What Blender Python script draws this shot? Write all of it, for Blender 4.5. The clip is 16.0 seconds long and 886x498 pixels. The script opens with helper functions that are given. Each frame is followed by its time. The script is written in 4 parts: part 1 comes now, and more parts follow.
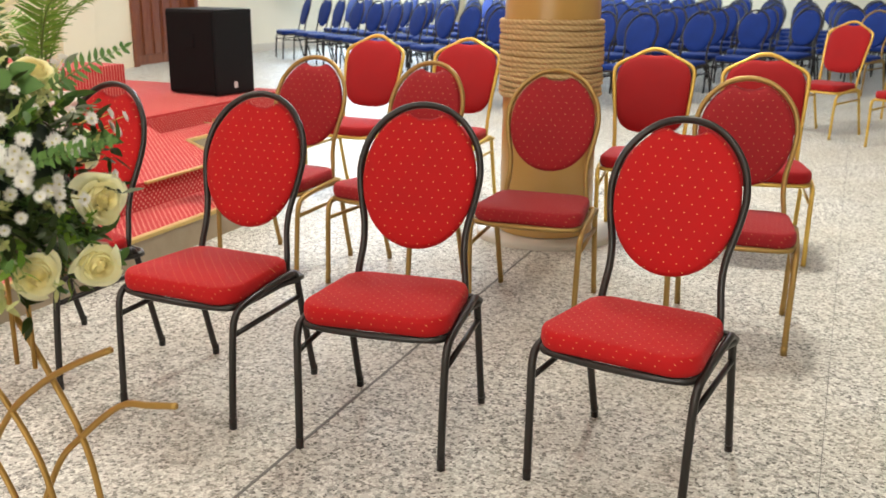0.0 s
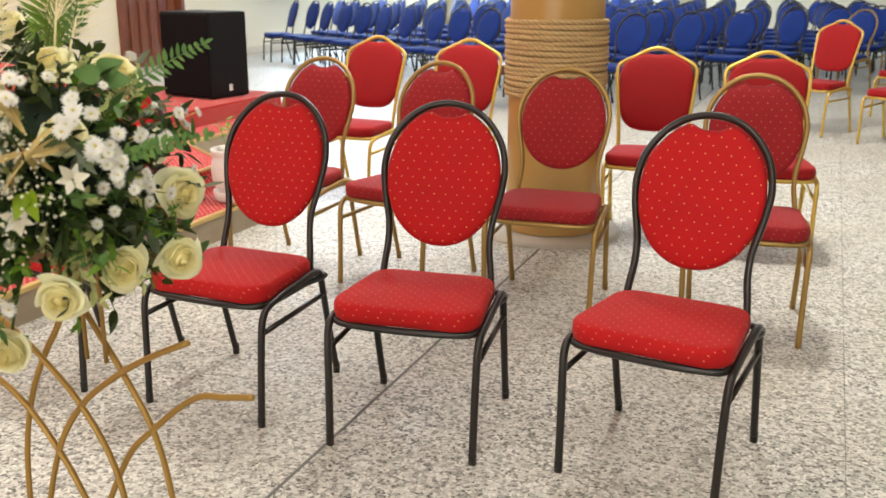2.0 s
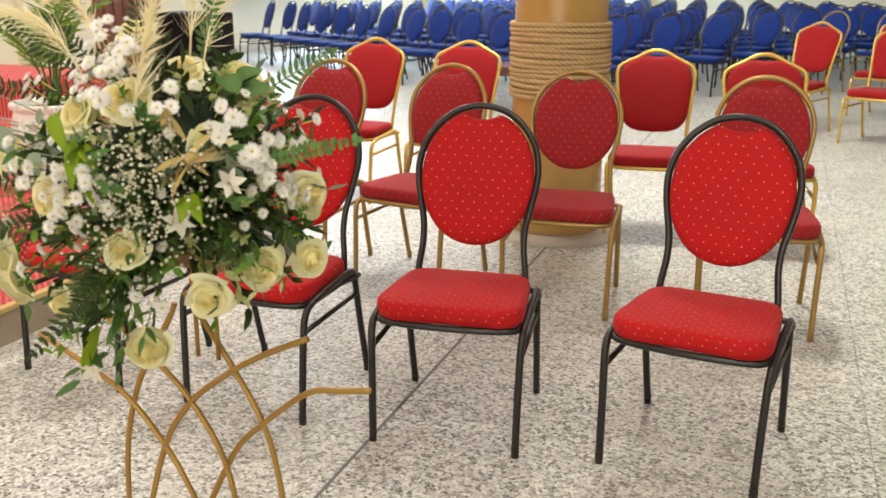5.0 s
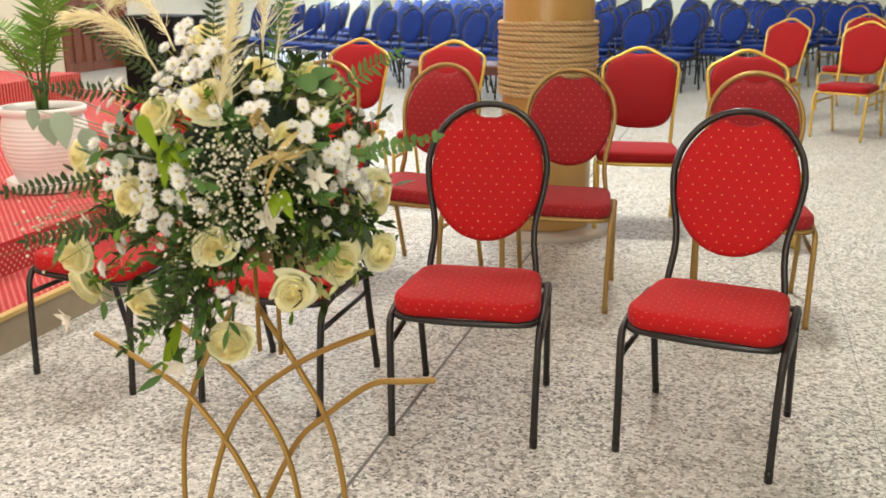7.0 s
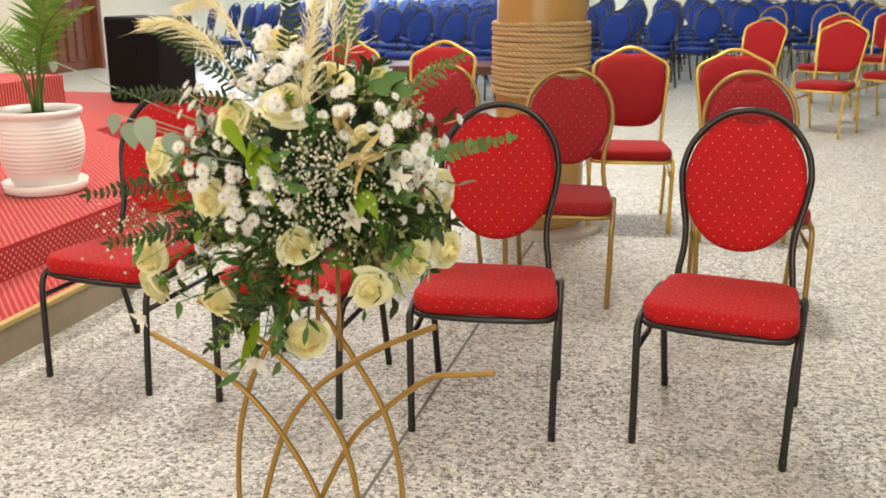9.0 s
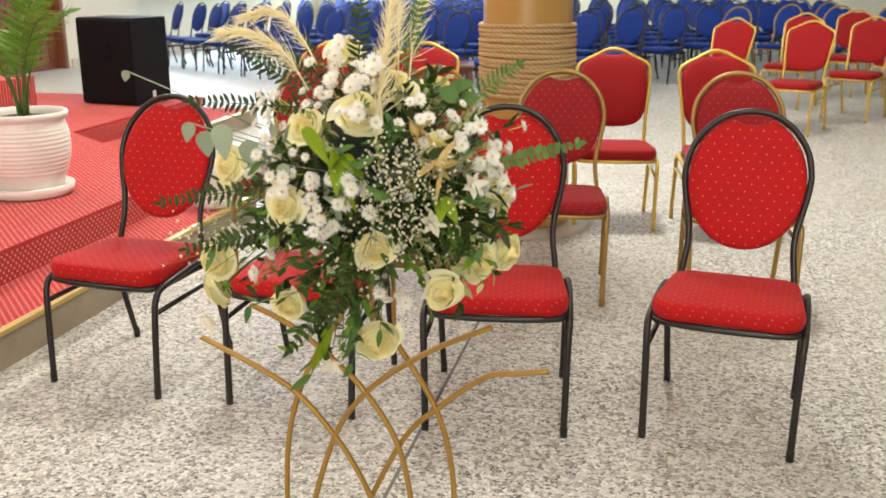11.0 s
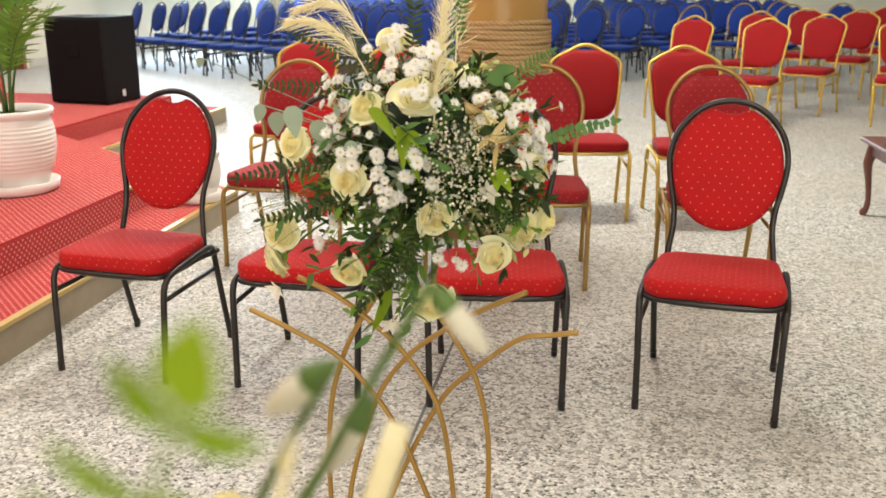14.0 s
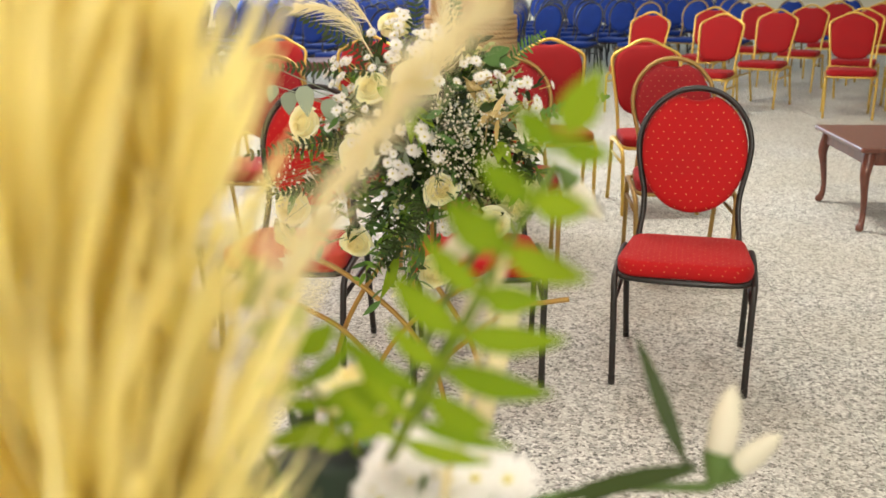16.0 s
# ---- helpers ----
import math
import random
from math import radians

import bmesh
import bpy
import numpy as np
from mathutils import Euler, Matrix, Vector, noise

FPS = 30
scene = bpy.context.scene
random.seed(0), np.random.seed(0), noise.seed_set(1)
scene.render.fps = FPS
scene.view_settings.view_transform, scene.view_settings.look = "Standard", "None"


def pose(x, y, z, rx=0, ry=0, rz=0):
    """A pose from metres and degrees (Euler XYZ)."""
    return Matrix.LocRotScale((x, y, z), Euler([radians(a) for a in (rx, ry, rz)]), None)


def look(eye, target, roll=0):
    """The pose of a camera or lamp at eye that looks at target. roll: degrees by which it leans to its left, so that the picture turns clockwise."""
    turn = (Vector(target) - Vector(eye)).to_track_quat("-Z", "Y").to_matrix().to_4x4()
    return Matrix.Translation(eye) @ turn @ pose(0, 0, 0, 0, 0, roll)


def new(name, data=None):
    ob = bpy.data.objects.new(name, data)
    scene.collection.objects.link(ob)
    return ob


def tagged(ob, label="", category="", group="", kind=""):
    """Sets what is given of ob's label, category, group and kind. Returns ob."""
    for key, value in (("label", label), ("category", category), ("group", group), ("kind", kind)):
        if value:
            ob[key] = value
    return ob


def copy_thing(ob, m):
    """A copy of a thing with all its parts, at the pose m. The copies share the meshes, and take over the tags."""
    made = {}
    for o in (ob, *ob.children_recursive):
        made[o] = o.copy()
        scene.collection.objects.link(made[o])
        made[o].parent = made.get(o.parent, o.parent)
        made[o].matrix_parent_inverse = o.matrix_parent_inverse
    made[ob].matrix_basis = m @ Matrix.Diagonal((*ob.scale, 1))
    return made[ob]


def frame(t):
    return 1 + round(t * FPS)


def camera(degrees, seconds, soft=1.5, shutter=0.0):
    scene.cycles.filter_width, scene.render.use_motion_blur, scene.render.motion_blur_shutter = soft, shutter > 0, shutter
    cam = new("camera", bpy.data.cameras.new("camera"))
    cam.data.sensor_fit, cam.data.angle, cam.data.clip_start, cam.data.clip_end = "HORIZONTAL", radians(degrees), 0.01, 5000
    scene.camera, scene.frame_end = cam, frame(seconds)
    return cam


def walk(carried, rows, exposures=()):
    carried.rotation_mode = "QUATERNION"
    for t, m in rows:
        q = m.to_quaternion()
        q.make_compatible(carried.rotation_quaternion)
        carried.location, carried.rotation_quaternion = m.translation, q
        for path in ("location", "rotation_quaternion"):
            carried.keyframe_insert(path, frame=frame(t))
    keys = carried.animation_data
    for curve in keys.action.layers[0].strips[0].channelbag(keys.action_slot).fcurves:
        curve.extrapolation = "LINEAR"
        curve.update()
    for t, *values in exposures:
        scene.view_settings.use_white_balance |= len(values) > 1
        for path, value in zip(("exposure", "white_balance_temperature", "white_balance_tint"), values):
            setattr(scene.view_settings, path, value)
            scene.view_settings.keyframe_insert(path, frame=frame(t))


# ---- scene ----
cam = camera(49.6, 16.0)
PATH = [
    (0, (0.425, 0.505, 1.316), (-0.75, 2.025, 0.762), 0.4),
    (0.5, (0.409, 0.479, 1.313), (-0.758, 2.008, 0.763), 0.4),
    (1, (0.381, 0.454, 1.306), (-0.774, 1.992, 0.757), 0.4),
    (1.5, (0.359, 0.431, 1.304), (-0.791, 1.972, 0.754), 0.3),
    (2, (0.337, 0.402, 1.306), (-0.809, 1.947, 0.757), 0.1),
    (2.5, (0.32, 0.373, 1.306), (-0.821, 1.923, 0.761), 0.0),
    (3, (0.29, 0.343, 1.306), (-0.838, 1.903, 0.762), -0.1),
    (3.5, (0.252, 0.313, 1.314), (-0.859, 1.882, 0.763), 0.0),
    (4, (0.235, 0.281, 1.322), (-0.869, 1.856, 0.772), -0.0),
    (6.3, (0.129, 0.144, 1.323), (-0.914, 1.76, 0.774), -0.0),
    (6.5, (0.118, 0.132, 1.323), (-0.917, 1.753, 0.775), -0.2),
    (7, (0.098, 0.096, 1.325), (-0.924, 1.725, 0.776), -0.2),
    (7.5, (0.072, 0.064, 1.325), (-0.936, 1.702, 0.777), -0.2),
    (8, (0.047, 0.035, 1.329), (-0.948, 1.68, 0.779), -0.3),
    (8.5, (0.027, 0.007, 1.335), (-0.954, 1.661, 0.785), -0.3),
    (9, (0.0, -0.021, 1.337), (-0.967, 1.641, 0.786), -0.3),
    (11.5, (-0.149, -0.157, 1.358), (-1.022, 1.555, 0.804), -0.2),
    (12, (-0.17, -0.187, 1.359), (-1.026, 1.533, 0.805), -0.2),
    (12.5, (-0.18, -0.219, 1.356), (-1.023, 1.508, 0.801), -0.1),
    (13, (-0.187, -0.253, 1.353), (-1.015, 1.48, 0.799), -0.1),
    (13.5, (-0.19, -0.29, 1.351), (-1.006, 1.45, 0.796), -0.1),
    (14, (-0.19, -0.331, 1.347), (-0.996, 1.414, 0.793), -0.2),
    (14.5, (-0.194, -0.363, 1.341), (-0.988, 1.387, 0.787), -0.3),
    (15, (-0.196, -0.396, 1.339), (-0.965, 1.365, 0.784), -0.3),
    (15.5, (-0.207, -0.423, 1.335), (-0.951, 1.348, 0.779), -0.4),
    (16, (-0.214, -0.465, 1.327), (-0.94, 1.314, 0.773), -0.5),
]
walk(cam, [(t, look(eye, target, roll)) for t, eye, target, roll in PATH])
cam.data.dof.use_dof, cam.data.dof.focus_distance, cam.data.dof.aperture_fstop = True, 2.15, 7.5

# ---- world and light ----
world = bpy.data.worlds.new("world")
scene.world = world
world.use_nodes = True
wn = world.node_tree
sky = wn.nodes.new("ShaderNodeTexSky")
sky.sky_type, sky.sun_disc, sky.sun_elevation, sky.sun_rotation = "NISHITA", False, radians(40), radians(60)
wn.nodes["Background"].inputs[1].default_value = 0.12
wn.links.new(sky.outputs[0], wn.nodes["Background"].inputs[0])
scene.view_settings.exposure = -0.04

# the building stands at 15 degrees to the world's axes
B = pose(0, 0, 0, 0, 0, 15)


def area(name, m, sx, sy, power, colour):
    data = bpy.data.lights.new(name, "AREA")
    data.shape, data.size, data.size_y, data.energy, data.color = "RECTANGLE", sx, sy, power, colour
    ob = new(name, data)
    ob.matrix_world = m
    return ob


# ---- materials ----
def material(name, colour, rough=0.5, metal=0.0, sheen=0.0, coat=0.0, spec=0.5, trans=0.0):
    m = bpy.data.materials.new(name)
    m.use_nodes = True
    p = m.node_tree.nodes["Principled BSDF"]
    p.inputs["Base Color"].default_value = (*colour, 1)
    p.inputs["Roughness"].default_value = rough
    p.inputs["Metallic"].default_value = metal
    p.inputs["Sheen Weight"].default_value = sheen
    p.inputs["Coat Weight"].default_value = coat
    p.inputs["Specular IOR Level"].default_value = spec
    if trans:
        p.inputs["Subsurface Weight"].default_value = trans
        p.inputs["Subsurface Radius"].default_value = (0.01, 0.008, 0.004)
    return m


class Nodes:
    """Short hand for a material's node tree."""

    def __init__(self, m):
        self.t = m.node_tree
        self.p = self.t.nodes["Principled BSDF"]

    def put(self, value, socket):
        if isinstance(value, bpy.types.NodeSocket):
            self.t.links.new(value, socket)
        else:
            socket.default_value = value

    def math(self, op, a, b=0.0, c=0.0):
        n = self.t.nodes.new("ShaderNodeMath")
        n.operation = op
        for v, k in ((a, 0), (b, 1), (c, 2)):
            self.put(v, n.inputs[k])
        return n.outputs[0]

    def mix(self, fac, a, b):
        n = self.t.nodes.new("ShaderNodeMix")
        n.data_type = "RGBA"
        for v, k in ((fac, 0), (a, 6), (b, 7)):
            self.put((*v, 1) if isinstance(v, tuple) and len(v) == 3 else v, n.inputs[k])
        return n.outputs[2]

    def coords(self, kind="Object"):
        return self.t.nodes.new("ShaderNodeTexCoord").outputs[kind]

    def noise(self, scale, detail=3.0, rough=0.5, vector=None):
        n = self.t.nodes.new("ShaderNodeTexNoise")
        n.inputs["Scale"].default_value, n.inputs["Detail"].default_value, n.inputs["Roughness"].default_value = scale, detail, rough
        self.t.links.new(vector or self.coords(), n.inputs["Vector"])
        return n.outputs["Fac"]

    def voronoi(self, scale, out="Distance", vector=None, feature="F1"):
        n = self.t.nodes.new("ShaderNodeTexVoronoi")
        n.feature = feature
        n.inputs["Scale"].default_value = scale
        self.t.links.new(vector or self.coords(), n.inputs["Vector"])
        return n.outputs[out]

    def ramp(self, fac, stops):
        n = self.t.nodes.new("ShaderNodeValToRGB")
        e = n.color_ramp.elements
        while len(e) < len(stops):
            e.new(0.5)
        for k, (at, colour) in enumerate(stops):
            e[k].position, e[k].color = at, (*colour, 1)
        self.put(fac, n.inputs[0])
        return n.outputs[0]

    def split(self, vector=None):
        n = self.t.nodes.new("ShaderNodeSeparateXYZ")
        self.t.links.new(vector or self.coords(), n.inputs[0])
        return n.outputs

    def bump(self, height, strength=0.3, distance=0.002):
        n = self.t.nodes.new("ShaderNodeBump")
        n.inputs["Strength"].default_value, n.inputs["Distance"].default_value = strength, distance
        self.put(height, n.inputs["Height"])
        self.t.links.new(n.outputs[0], self.p.inputs["Normal"])

    def base(self, value):
        self.put(value, self.p.inputs["Base Color"])

    def rough(self, value):
        self.put(value, self.p.inputs["Roughness"])

    def random(self):
        return self.t.nodes.new("ShaderNodeObjectInfo").outputs["Random"]


def dots(n, a, b, step_a, step_b, radius):
    """A staggered grid of small round dots over two coordinates."""
    def grid(shift):
        x = n.math("SUBTRACT", n.math("FRACT", n.math("ADD", n.math("DIVIDE", a, step_a), 50.0 + shift)), 0.5)
        y = n.math("SUBTRACT", n.math("FRACT", n.math("ADD", n.math("DIVIDE", b, step_b), 50.0 + shift)), 0.5)
        x, y = n.math("MULTIPLY", x, step_a), n.math("MULTIPLY", y, step_b)
        d = n.math("SQRT", n.math("ADD", n.math("MULTIPLY", x, x), n.math("MULTIPLY", y, y)))
        return n.math("LESS_THAN", d, radius)
    return n.math("MAXIMUM", grid(0.0), grid(0.5))


def fabric(name, colour, dark, dot=None, upright=True):
    """Woven upholstery, with or without woven dots."""
    m = material(name, colour, 0.75, sheen=0.04, spec=0.2)
    n = Nodes(m)
    x, y, z = n.split()
    patch = n.noise(9.0, 4.0)
    col = n.mix(n.math("MULTIPLY", patch, 0.9), dark, colour)
    weave = n.math("MULTIPLY", n.math("SINE", n.math("MULTIPLY", x, 2200.0)), n.math("SINE", n.math("MULTIPLY", z if upright else y, 2200.0)))
    if dot:
        a, b = (x, z) if upright else (n.math("ADD", x, n.math("MULTIPLY", z, 0.6)), n.math("ADD", y, z))
        mask = dots(n, a, b, 0.036, 0.046 if upright else 0.036, 0.0019)
        col = n.mix(n.math("MULTIPLY", mask, 0.75 if upright else 0.55), col, dot)
        weave = n.math("ADD", weave, n.math("MULTIPLY", mask, 2.0))
    n.base(col)
    n.rough(n.math("ADD", 0.68, n.math("MULTIPLY", patch, 0.15)))
    n.bump(n.math("ADD", weave, n.math("MULTIPLY", n.noise(60.0), 3.0)), 0.25, 0.0006)
    return m


def metal_paint(name, colour, worn, rough, metal, coat=0.0, wear=0.62):
    m = material(name, colour, rough, metal, coat=coat)
    n = Nodes(m)
    scuff = n.noise(35.0, 6.0, 0.7)
    n.base(n.mix(n.ramp(scuff, [(wear, (0, 0, 0)), (wear + 0.1, (1, 1, 1))]), colour, worn))
    n.rough(n.math("ADD", rough - 0.1, n.math("MULTIPLY", n.noise(14.0), 0.25)))
    n.bump(n.noise(400.0, 2.0), 0.06, 0.0004)
    return m


RED, RED_DARK, DOT = (0.46, 0.008, 0.009), (0.37, 0.006, 0.007), (0.72, 0.36, 0.14)
fabric_back = fabric("red_dotted_fabric_upright", RED, RED_DARK, DOT)
fabric_seat = fabric("red_dotted_fabric_flat", RED, RED_DARK, DOT, False)
fabric_old_back = fabric("faded_red_dotted_fabric_upright", (0.33, 0.016, 0.021), (0.26, 0.011, 0.015), (0.52, 0.29, 0.12))
fabric_old_seat = fabric("faded_red_dotted_fabric_flat", (0.33, 0.016, 0.021), (0.26, 0.011, 0.015), (0.52, 0.29, 0.12), False)
fabric_plain = fabric("plain_red_fabric", (0.31, 0.007, 0.009), (0.25, 0.005, 0.007))
fabric_blue = fabric("blue_fabric", (0.007, 0.036, 0.235), (0.004, 0.022, 0.15))
black_metal = metal_paint("black_metal", (0.010, 0.007, 0.0055), (0.035, 0.026, 0.021), 0.36, 0.0, 0.06)
gold_metal = metal_paint("gold_metal", (0.34, 0.215, 0.065), (0.16, 0.10, 0.035), 0.38, 0.55)
gold_bright = metal_paint("bright_gold_metal", (0.62, 0.42, 0.09), (0.34, 0.22, 0.06), 0.36, 0.6)
rubber = material("rubber", (0.015, 0.015, 0.015), 0.8)
gold_wire = metal_paint("gold_wire", (0.40, 0.24, 0.06), (0.22, 0.12, 0.03), 0.42, 0.5)

terrazzo = material("terrazzo", (0.6, 0.58, 0.54), 0.3, spec=0.35)
n = Nodes(terrazzo)
v = n.t.nodes.new("ShaderNodeNewGeometry").outputs["Position"]
warp = n.t.nodes.new("ShaderNodeVectorMath")
warp.operation = "ADD"
wob = n.t.nodes.new("ShaderNodeTexNoise")
wob.inputs["Scale"].default_value = 40.0
n.t.links.new(v, wob.inputs["Vector"])
sc = n.t.nodes.new("ShaderNodeVectorMath")
sc.operation = "SCALE"
sc.inputs["Scale"].default_value = 0.02
n.t.links.new(wob.outputs["Color"], sc.inputs[0])
n.t.links.new(v, warp.inputs[0])
n.t.links.new(sc.outputs[0], warp.inputs[1])
cell = n.split(n.voronoi(88.0, "Color", warp.outputs[0]))[0]
chips = n.ramp(cell, [(0.0, (0.06, 0.062, 0.058)), (0.13, (0.155, 0.157, 0.148)), (0.28, (0.32, 0.323, 0.302)), (0.45, (0.59, 0.592, 0.55)), (0.76, (0.76, 0.76, 0.71))])
chips.node.color_ramp.interpolation = "CONSTANT"
edge = n.ramp(n.voronoi(88.0, "Distance", warp.outputs[0], "DISTANCE_TO_EDGE"), [(0.0, (0, 0, 0)), (0.12, (1, 1, 1))])
col = n.mix(edge, (0.56, 0.55, 0.50), chips)
fine = n.split(n.voronoi(170.0, "Color", v))[0]
col = n.mix(n.ramp(fine, [(0.72, (0, 0, 0)), (0.75, (0.6, 0.6, 0.6))]), col, (0.3, 0.28, 0.25))
cloud = n.noise(1.3, 5.0, 0.5, v)
col = n.mix(n.math("MULTIPLY", n.ramp(cloud, [(0.35, (1, 1, 1)), (0.65, (0, 0, 0))]), 0.36), col, (0.41, 0.38, 0.29))
n.base(col)
n.rough(n.math("ADD", 0.40, n.math("MULTIPLY", n.noise(3.0, 6.0, 0.5, v), 0.22)))
n.bump(n.noise(25.0, 3.0, 0.5, v), 0.03, 0.001)

joint_dark = material("joint_filler", (0.13, 0.125, 0.115), 0.6)


def carpet_material(name, upright):
    m = material(name, (0.42, 0.02, 0.025), 0.95, sheen=0.12, spec=0.1)
    n = Nodes(m)
    x, y, z = n.split()
    a, b = (y, z) if upright else (x, y)
    mask = dots(n, a, b, 0.034, 0.034, 0.0058)
    pile = n.noise(220.0, 3.0)
    wear = n.noise(1.1, 4.0)
    col = n.mix(wear, (0.36, 0.013, 0.018), (0.45, 0.030, 0.036))
    col = n.mix(n.math("MULTIPLY", mask, n.math("ADD", 0.4, n.math("MULTIPLY", pile, 0.5))), col, (0.78, 0.42, 0.33))
    n.base(col)
    n.bump(n.math("ADD", pile, n.math("MULTIPLY", mask, 0.6)), 0.6, 0.003)
    return m


carpet = carpet_material("patterned_red_carpet", False)
carpet_riser = carpet_material("patterned_red_carpet_riser", True)
brass = metal_paint("brass_edge", (0.62, 0.46, 0.18), (0.4, 0.3, 0.13), 0.35, 0.7)
concrete = material("stone_riser", (0.33, 0.27, 0.19), 0.5)
n = Nodes(concrete)
n.base(n.mix(n.noise(7.0, 8.0, 0.7), (0.22, 0.17, 0.11), (0.40, 0.34, 0.25)))
n.bump(n.noise(60.0, 5.0), 0.2, 0.002)


def plaster(name, colour, other, rough=0.6):
    m = material(name, colour, rough)
    n = Nodes(m)
    n.base(n.mix(n.noise(1.7, 6.0, 0.6), colour, other))
    n.bump(n.noise(90.0, 4.0), 0.12, 0.002)
    return m


wall_paint = plaster("cream_wall_paint", (0.80, 0.72, 0.56), (0.74, 0.66, 0.50))
ceiling_paint = plaster("ceiling_paint", (0.8, 0.78, 0.74), (0.76, 0.74, 0.7))
skirt_paint = plaster("beige_skirting", (0.62, 0.55, 0.44), (0.55, 0.49, 0.39), 0.4)
pillar_paint = plaster("ochre_gloss_paint", (0.46, 0.27, 0.075), (0.40, 0.23, 0.06), 0.3)
Nodes(pillar_paint).p.inputs["Coat Weight"].default_value = 0.3
plinth_paint = plaster("pale_plinth", (0.55, 0.52, 0.44), (0.45, 0.42, 0.36), 0.35)

rope_mat = material("jute_rope", (0.48, 0.31, 0.14), 0.95)
n = Nodes(rope_mat)
x, y, z = n.split()
turn = n.math("ARCTAN2", y, x)
strand = n.math("SINE", n.math("ADD", n.math("MULTIPLY", turn, 52.0), n.math("MULTIPLY", z, 260.0)))
fuzz = n.noise(150.0, 4.0, 0.7)
n.base(n.mix(n.math("ADD", n.math("MULTIPLY", strand, 0.14), n.math("MULTIPLY", fuzz, 0.9)), (0.40, 0.25, 0.10), (0.66, 0.48, 0.25)))
n.bump(n.math("ADD", strand, fuzz), 0.6, 0.003)


def wood(name, light, dark, rough=0.3, coat=0.4):
    m = material(name, light, rough, coat=coat)
    n = Nodes(m)
    mp = n.t.nodes.new("ShaderNodeMapping")
    mp.inputs["Scale"].default_value = (18, 18, 1.6)
    n.t.links.new(n.coords(), mp.inputs[0])
    g = n.noise(3.0, 8.0, 0.65, mp.outputs[0])
    n.base(n.mix(n.ramp(g, [(0.3, (0, 0, 0)), (0.7, (1, 1, 1))]), dark, light))
    n.bump(g, 0.08, 0.002)
    return m


door_wood = wood("varnished_door_wood", (0.26, 0.085, 0.035), (0.13, 0.035, 0.016))
table_wood = wood("dark_mahogany", (0.17, 0.05, 0.028), (0.085, 0.022, 0.014), 0.38, 0.25)
speaker_paint = material("black_textured_paint", (0.006, 0.006, 0.007), 0.6, spec=0.2)
n = Nodes(speaker_paint)
n.bump(n.noise(300.0, 2.0), 0.35, 0.001)
grille = material("black_grille_cloth", (0.004, 0.004, 0.005), 0.8, spec=0.15)
n = Nodes(grille)
n.bump(n.voronoi(420.0), 0.5, 0.001)
badge_mat = material("pale_badge", (0.6, 0.6, 0.6), 0.4)

ceramic = material("white_glazed_plastic", (0.78, 0.72, 0.66), 0.35)
n = Nodes(ceramic)
n.base(n.mix(n.noise(6.0, 6.0), (0.84, 0.81, 0.77), (0.74, 0.70, 0.65)))
soil = material("potting_soil", (0.05, 0.05, 0.02), 0.95)
n = Nodes(soil)
n.base(n.mix(n.noise(60.0, 4.0), (0.03, 0.02, 0.012), (0.07, 0.09, 0.03)))
n.bump(n.noise(80.0, 4.0), 1.0, 0.01)


def leaf_material(name, colour, other, rough=0.45, thin=0.2, scale=22.0):
    """A thin leaf or petal that lets part of the light through."""
    m = material(name, colour, rough, spec=0.22)
    n = Nodes(m)
    isl = n.t.nodes.new("ShaderNodeNewGeometry").outputs["Random Per Island"]
    f = n.math("ADD", n.math("MULTIPLY", isl, 0.7), n.math("MULTIPLY", n.noise(scale), 0.4))
    col = n.mix(f, colour, other)
    n.base(col)
    if thin:
        glow = n.t.nodes.new("ShaderNodeBsdfTranslucent")
        both = n.t.nodes.new("ShaderNodeMixShader")
        both.inputs[0].default_value = thin
        n.t.links.new(col, glow.inputs[0])
        n.t.links.new(n.p.outputs[0], both.inputs[1])
        n.t.links.new(glow.outputs[0], both.inputs[2])
        n.t.links.new(both.outputs[0], n.t.nodes["Material Output"].inputs[0])
    return m


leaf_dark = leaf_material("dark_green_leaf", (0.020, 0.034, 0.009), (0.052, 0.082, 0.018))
leaf_fresh = leaf_material("fresh_green_leaf", (0.10, 0.22, 0.02), (0.24, 0.40, 0.05))
leaf_lime = leaf_material("lime_green_leaf", (0.14, 0.25, 0.006), (0.27, 0.38, 0.015), 0.5, 0.35)
leaf_mid = leaf_material("fern_green_leaf", (0.05, 0.12, 0.03), (0.13, 0.24, 0.06))
leaf_euc = leaf_material("grey_green_leaf", (0.22, 0.28, 0.19), (0.38, 0.44, 0.32), 0.6)
leaf_palm = leaf_material("palm_leaf", (0.08, 0.19, 0.02), (0.20, 0.36, 0.06))
leaf_gold = leaf_material("gilded_leaf", (0.42, 0.30, 0.10), (0.60, 0.46, 0.20), 0.35)
leaf_pale = leaf_material("pale_bract", (0.36, 0.42, 0.13), (0.62, 0.62, 0.32), 0.6, 0.3)
stem_mat = leaf_material("stem", (0.06, 0.13, 0.03), (0.14, 0.22, 0.06))
petal_rose = leaf_material("cream_petal", (0.96, 0.91, 0.52), (0.97, 0.94, 0.64), 0.6, 0.32, 60.0)
petal_heart = leaf_material("deep_cream_petal", (0.96, 0.86, 0.44), (0.97, 0.90, 0.54), 0.6, 0.32, 60.0)
petal_outer = leaf_material("greenish_cream_petal", (0.93, 0.93, 0.52), (0.95, 0.93, 0.70), 0.6, 0.32, 60.0)
petal_white = leaf_material("white_petal", (0.90, 0.89, 0.84), (0.95, 0.94, 0.92), 0.6, 0.4)
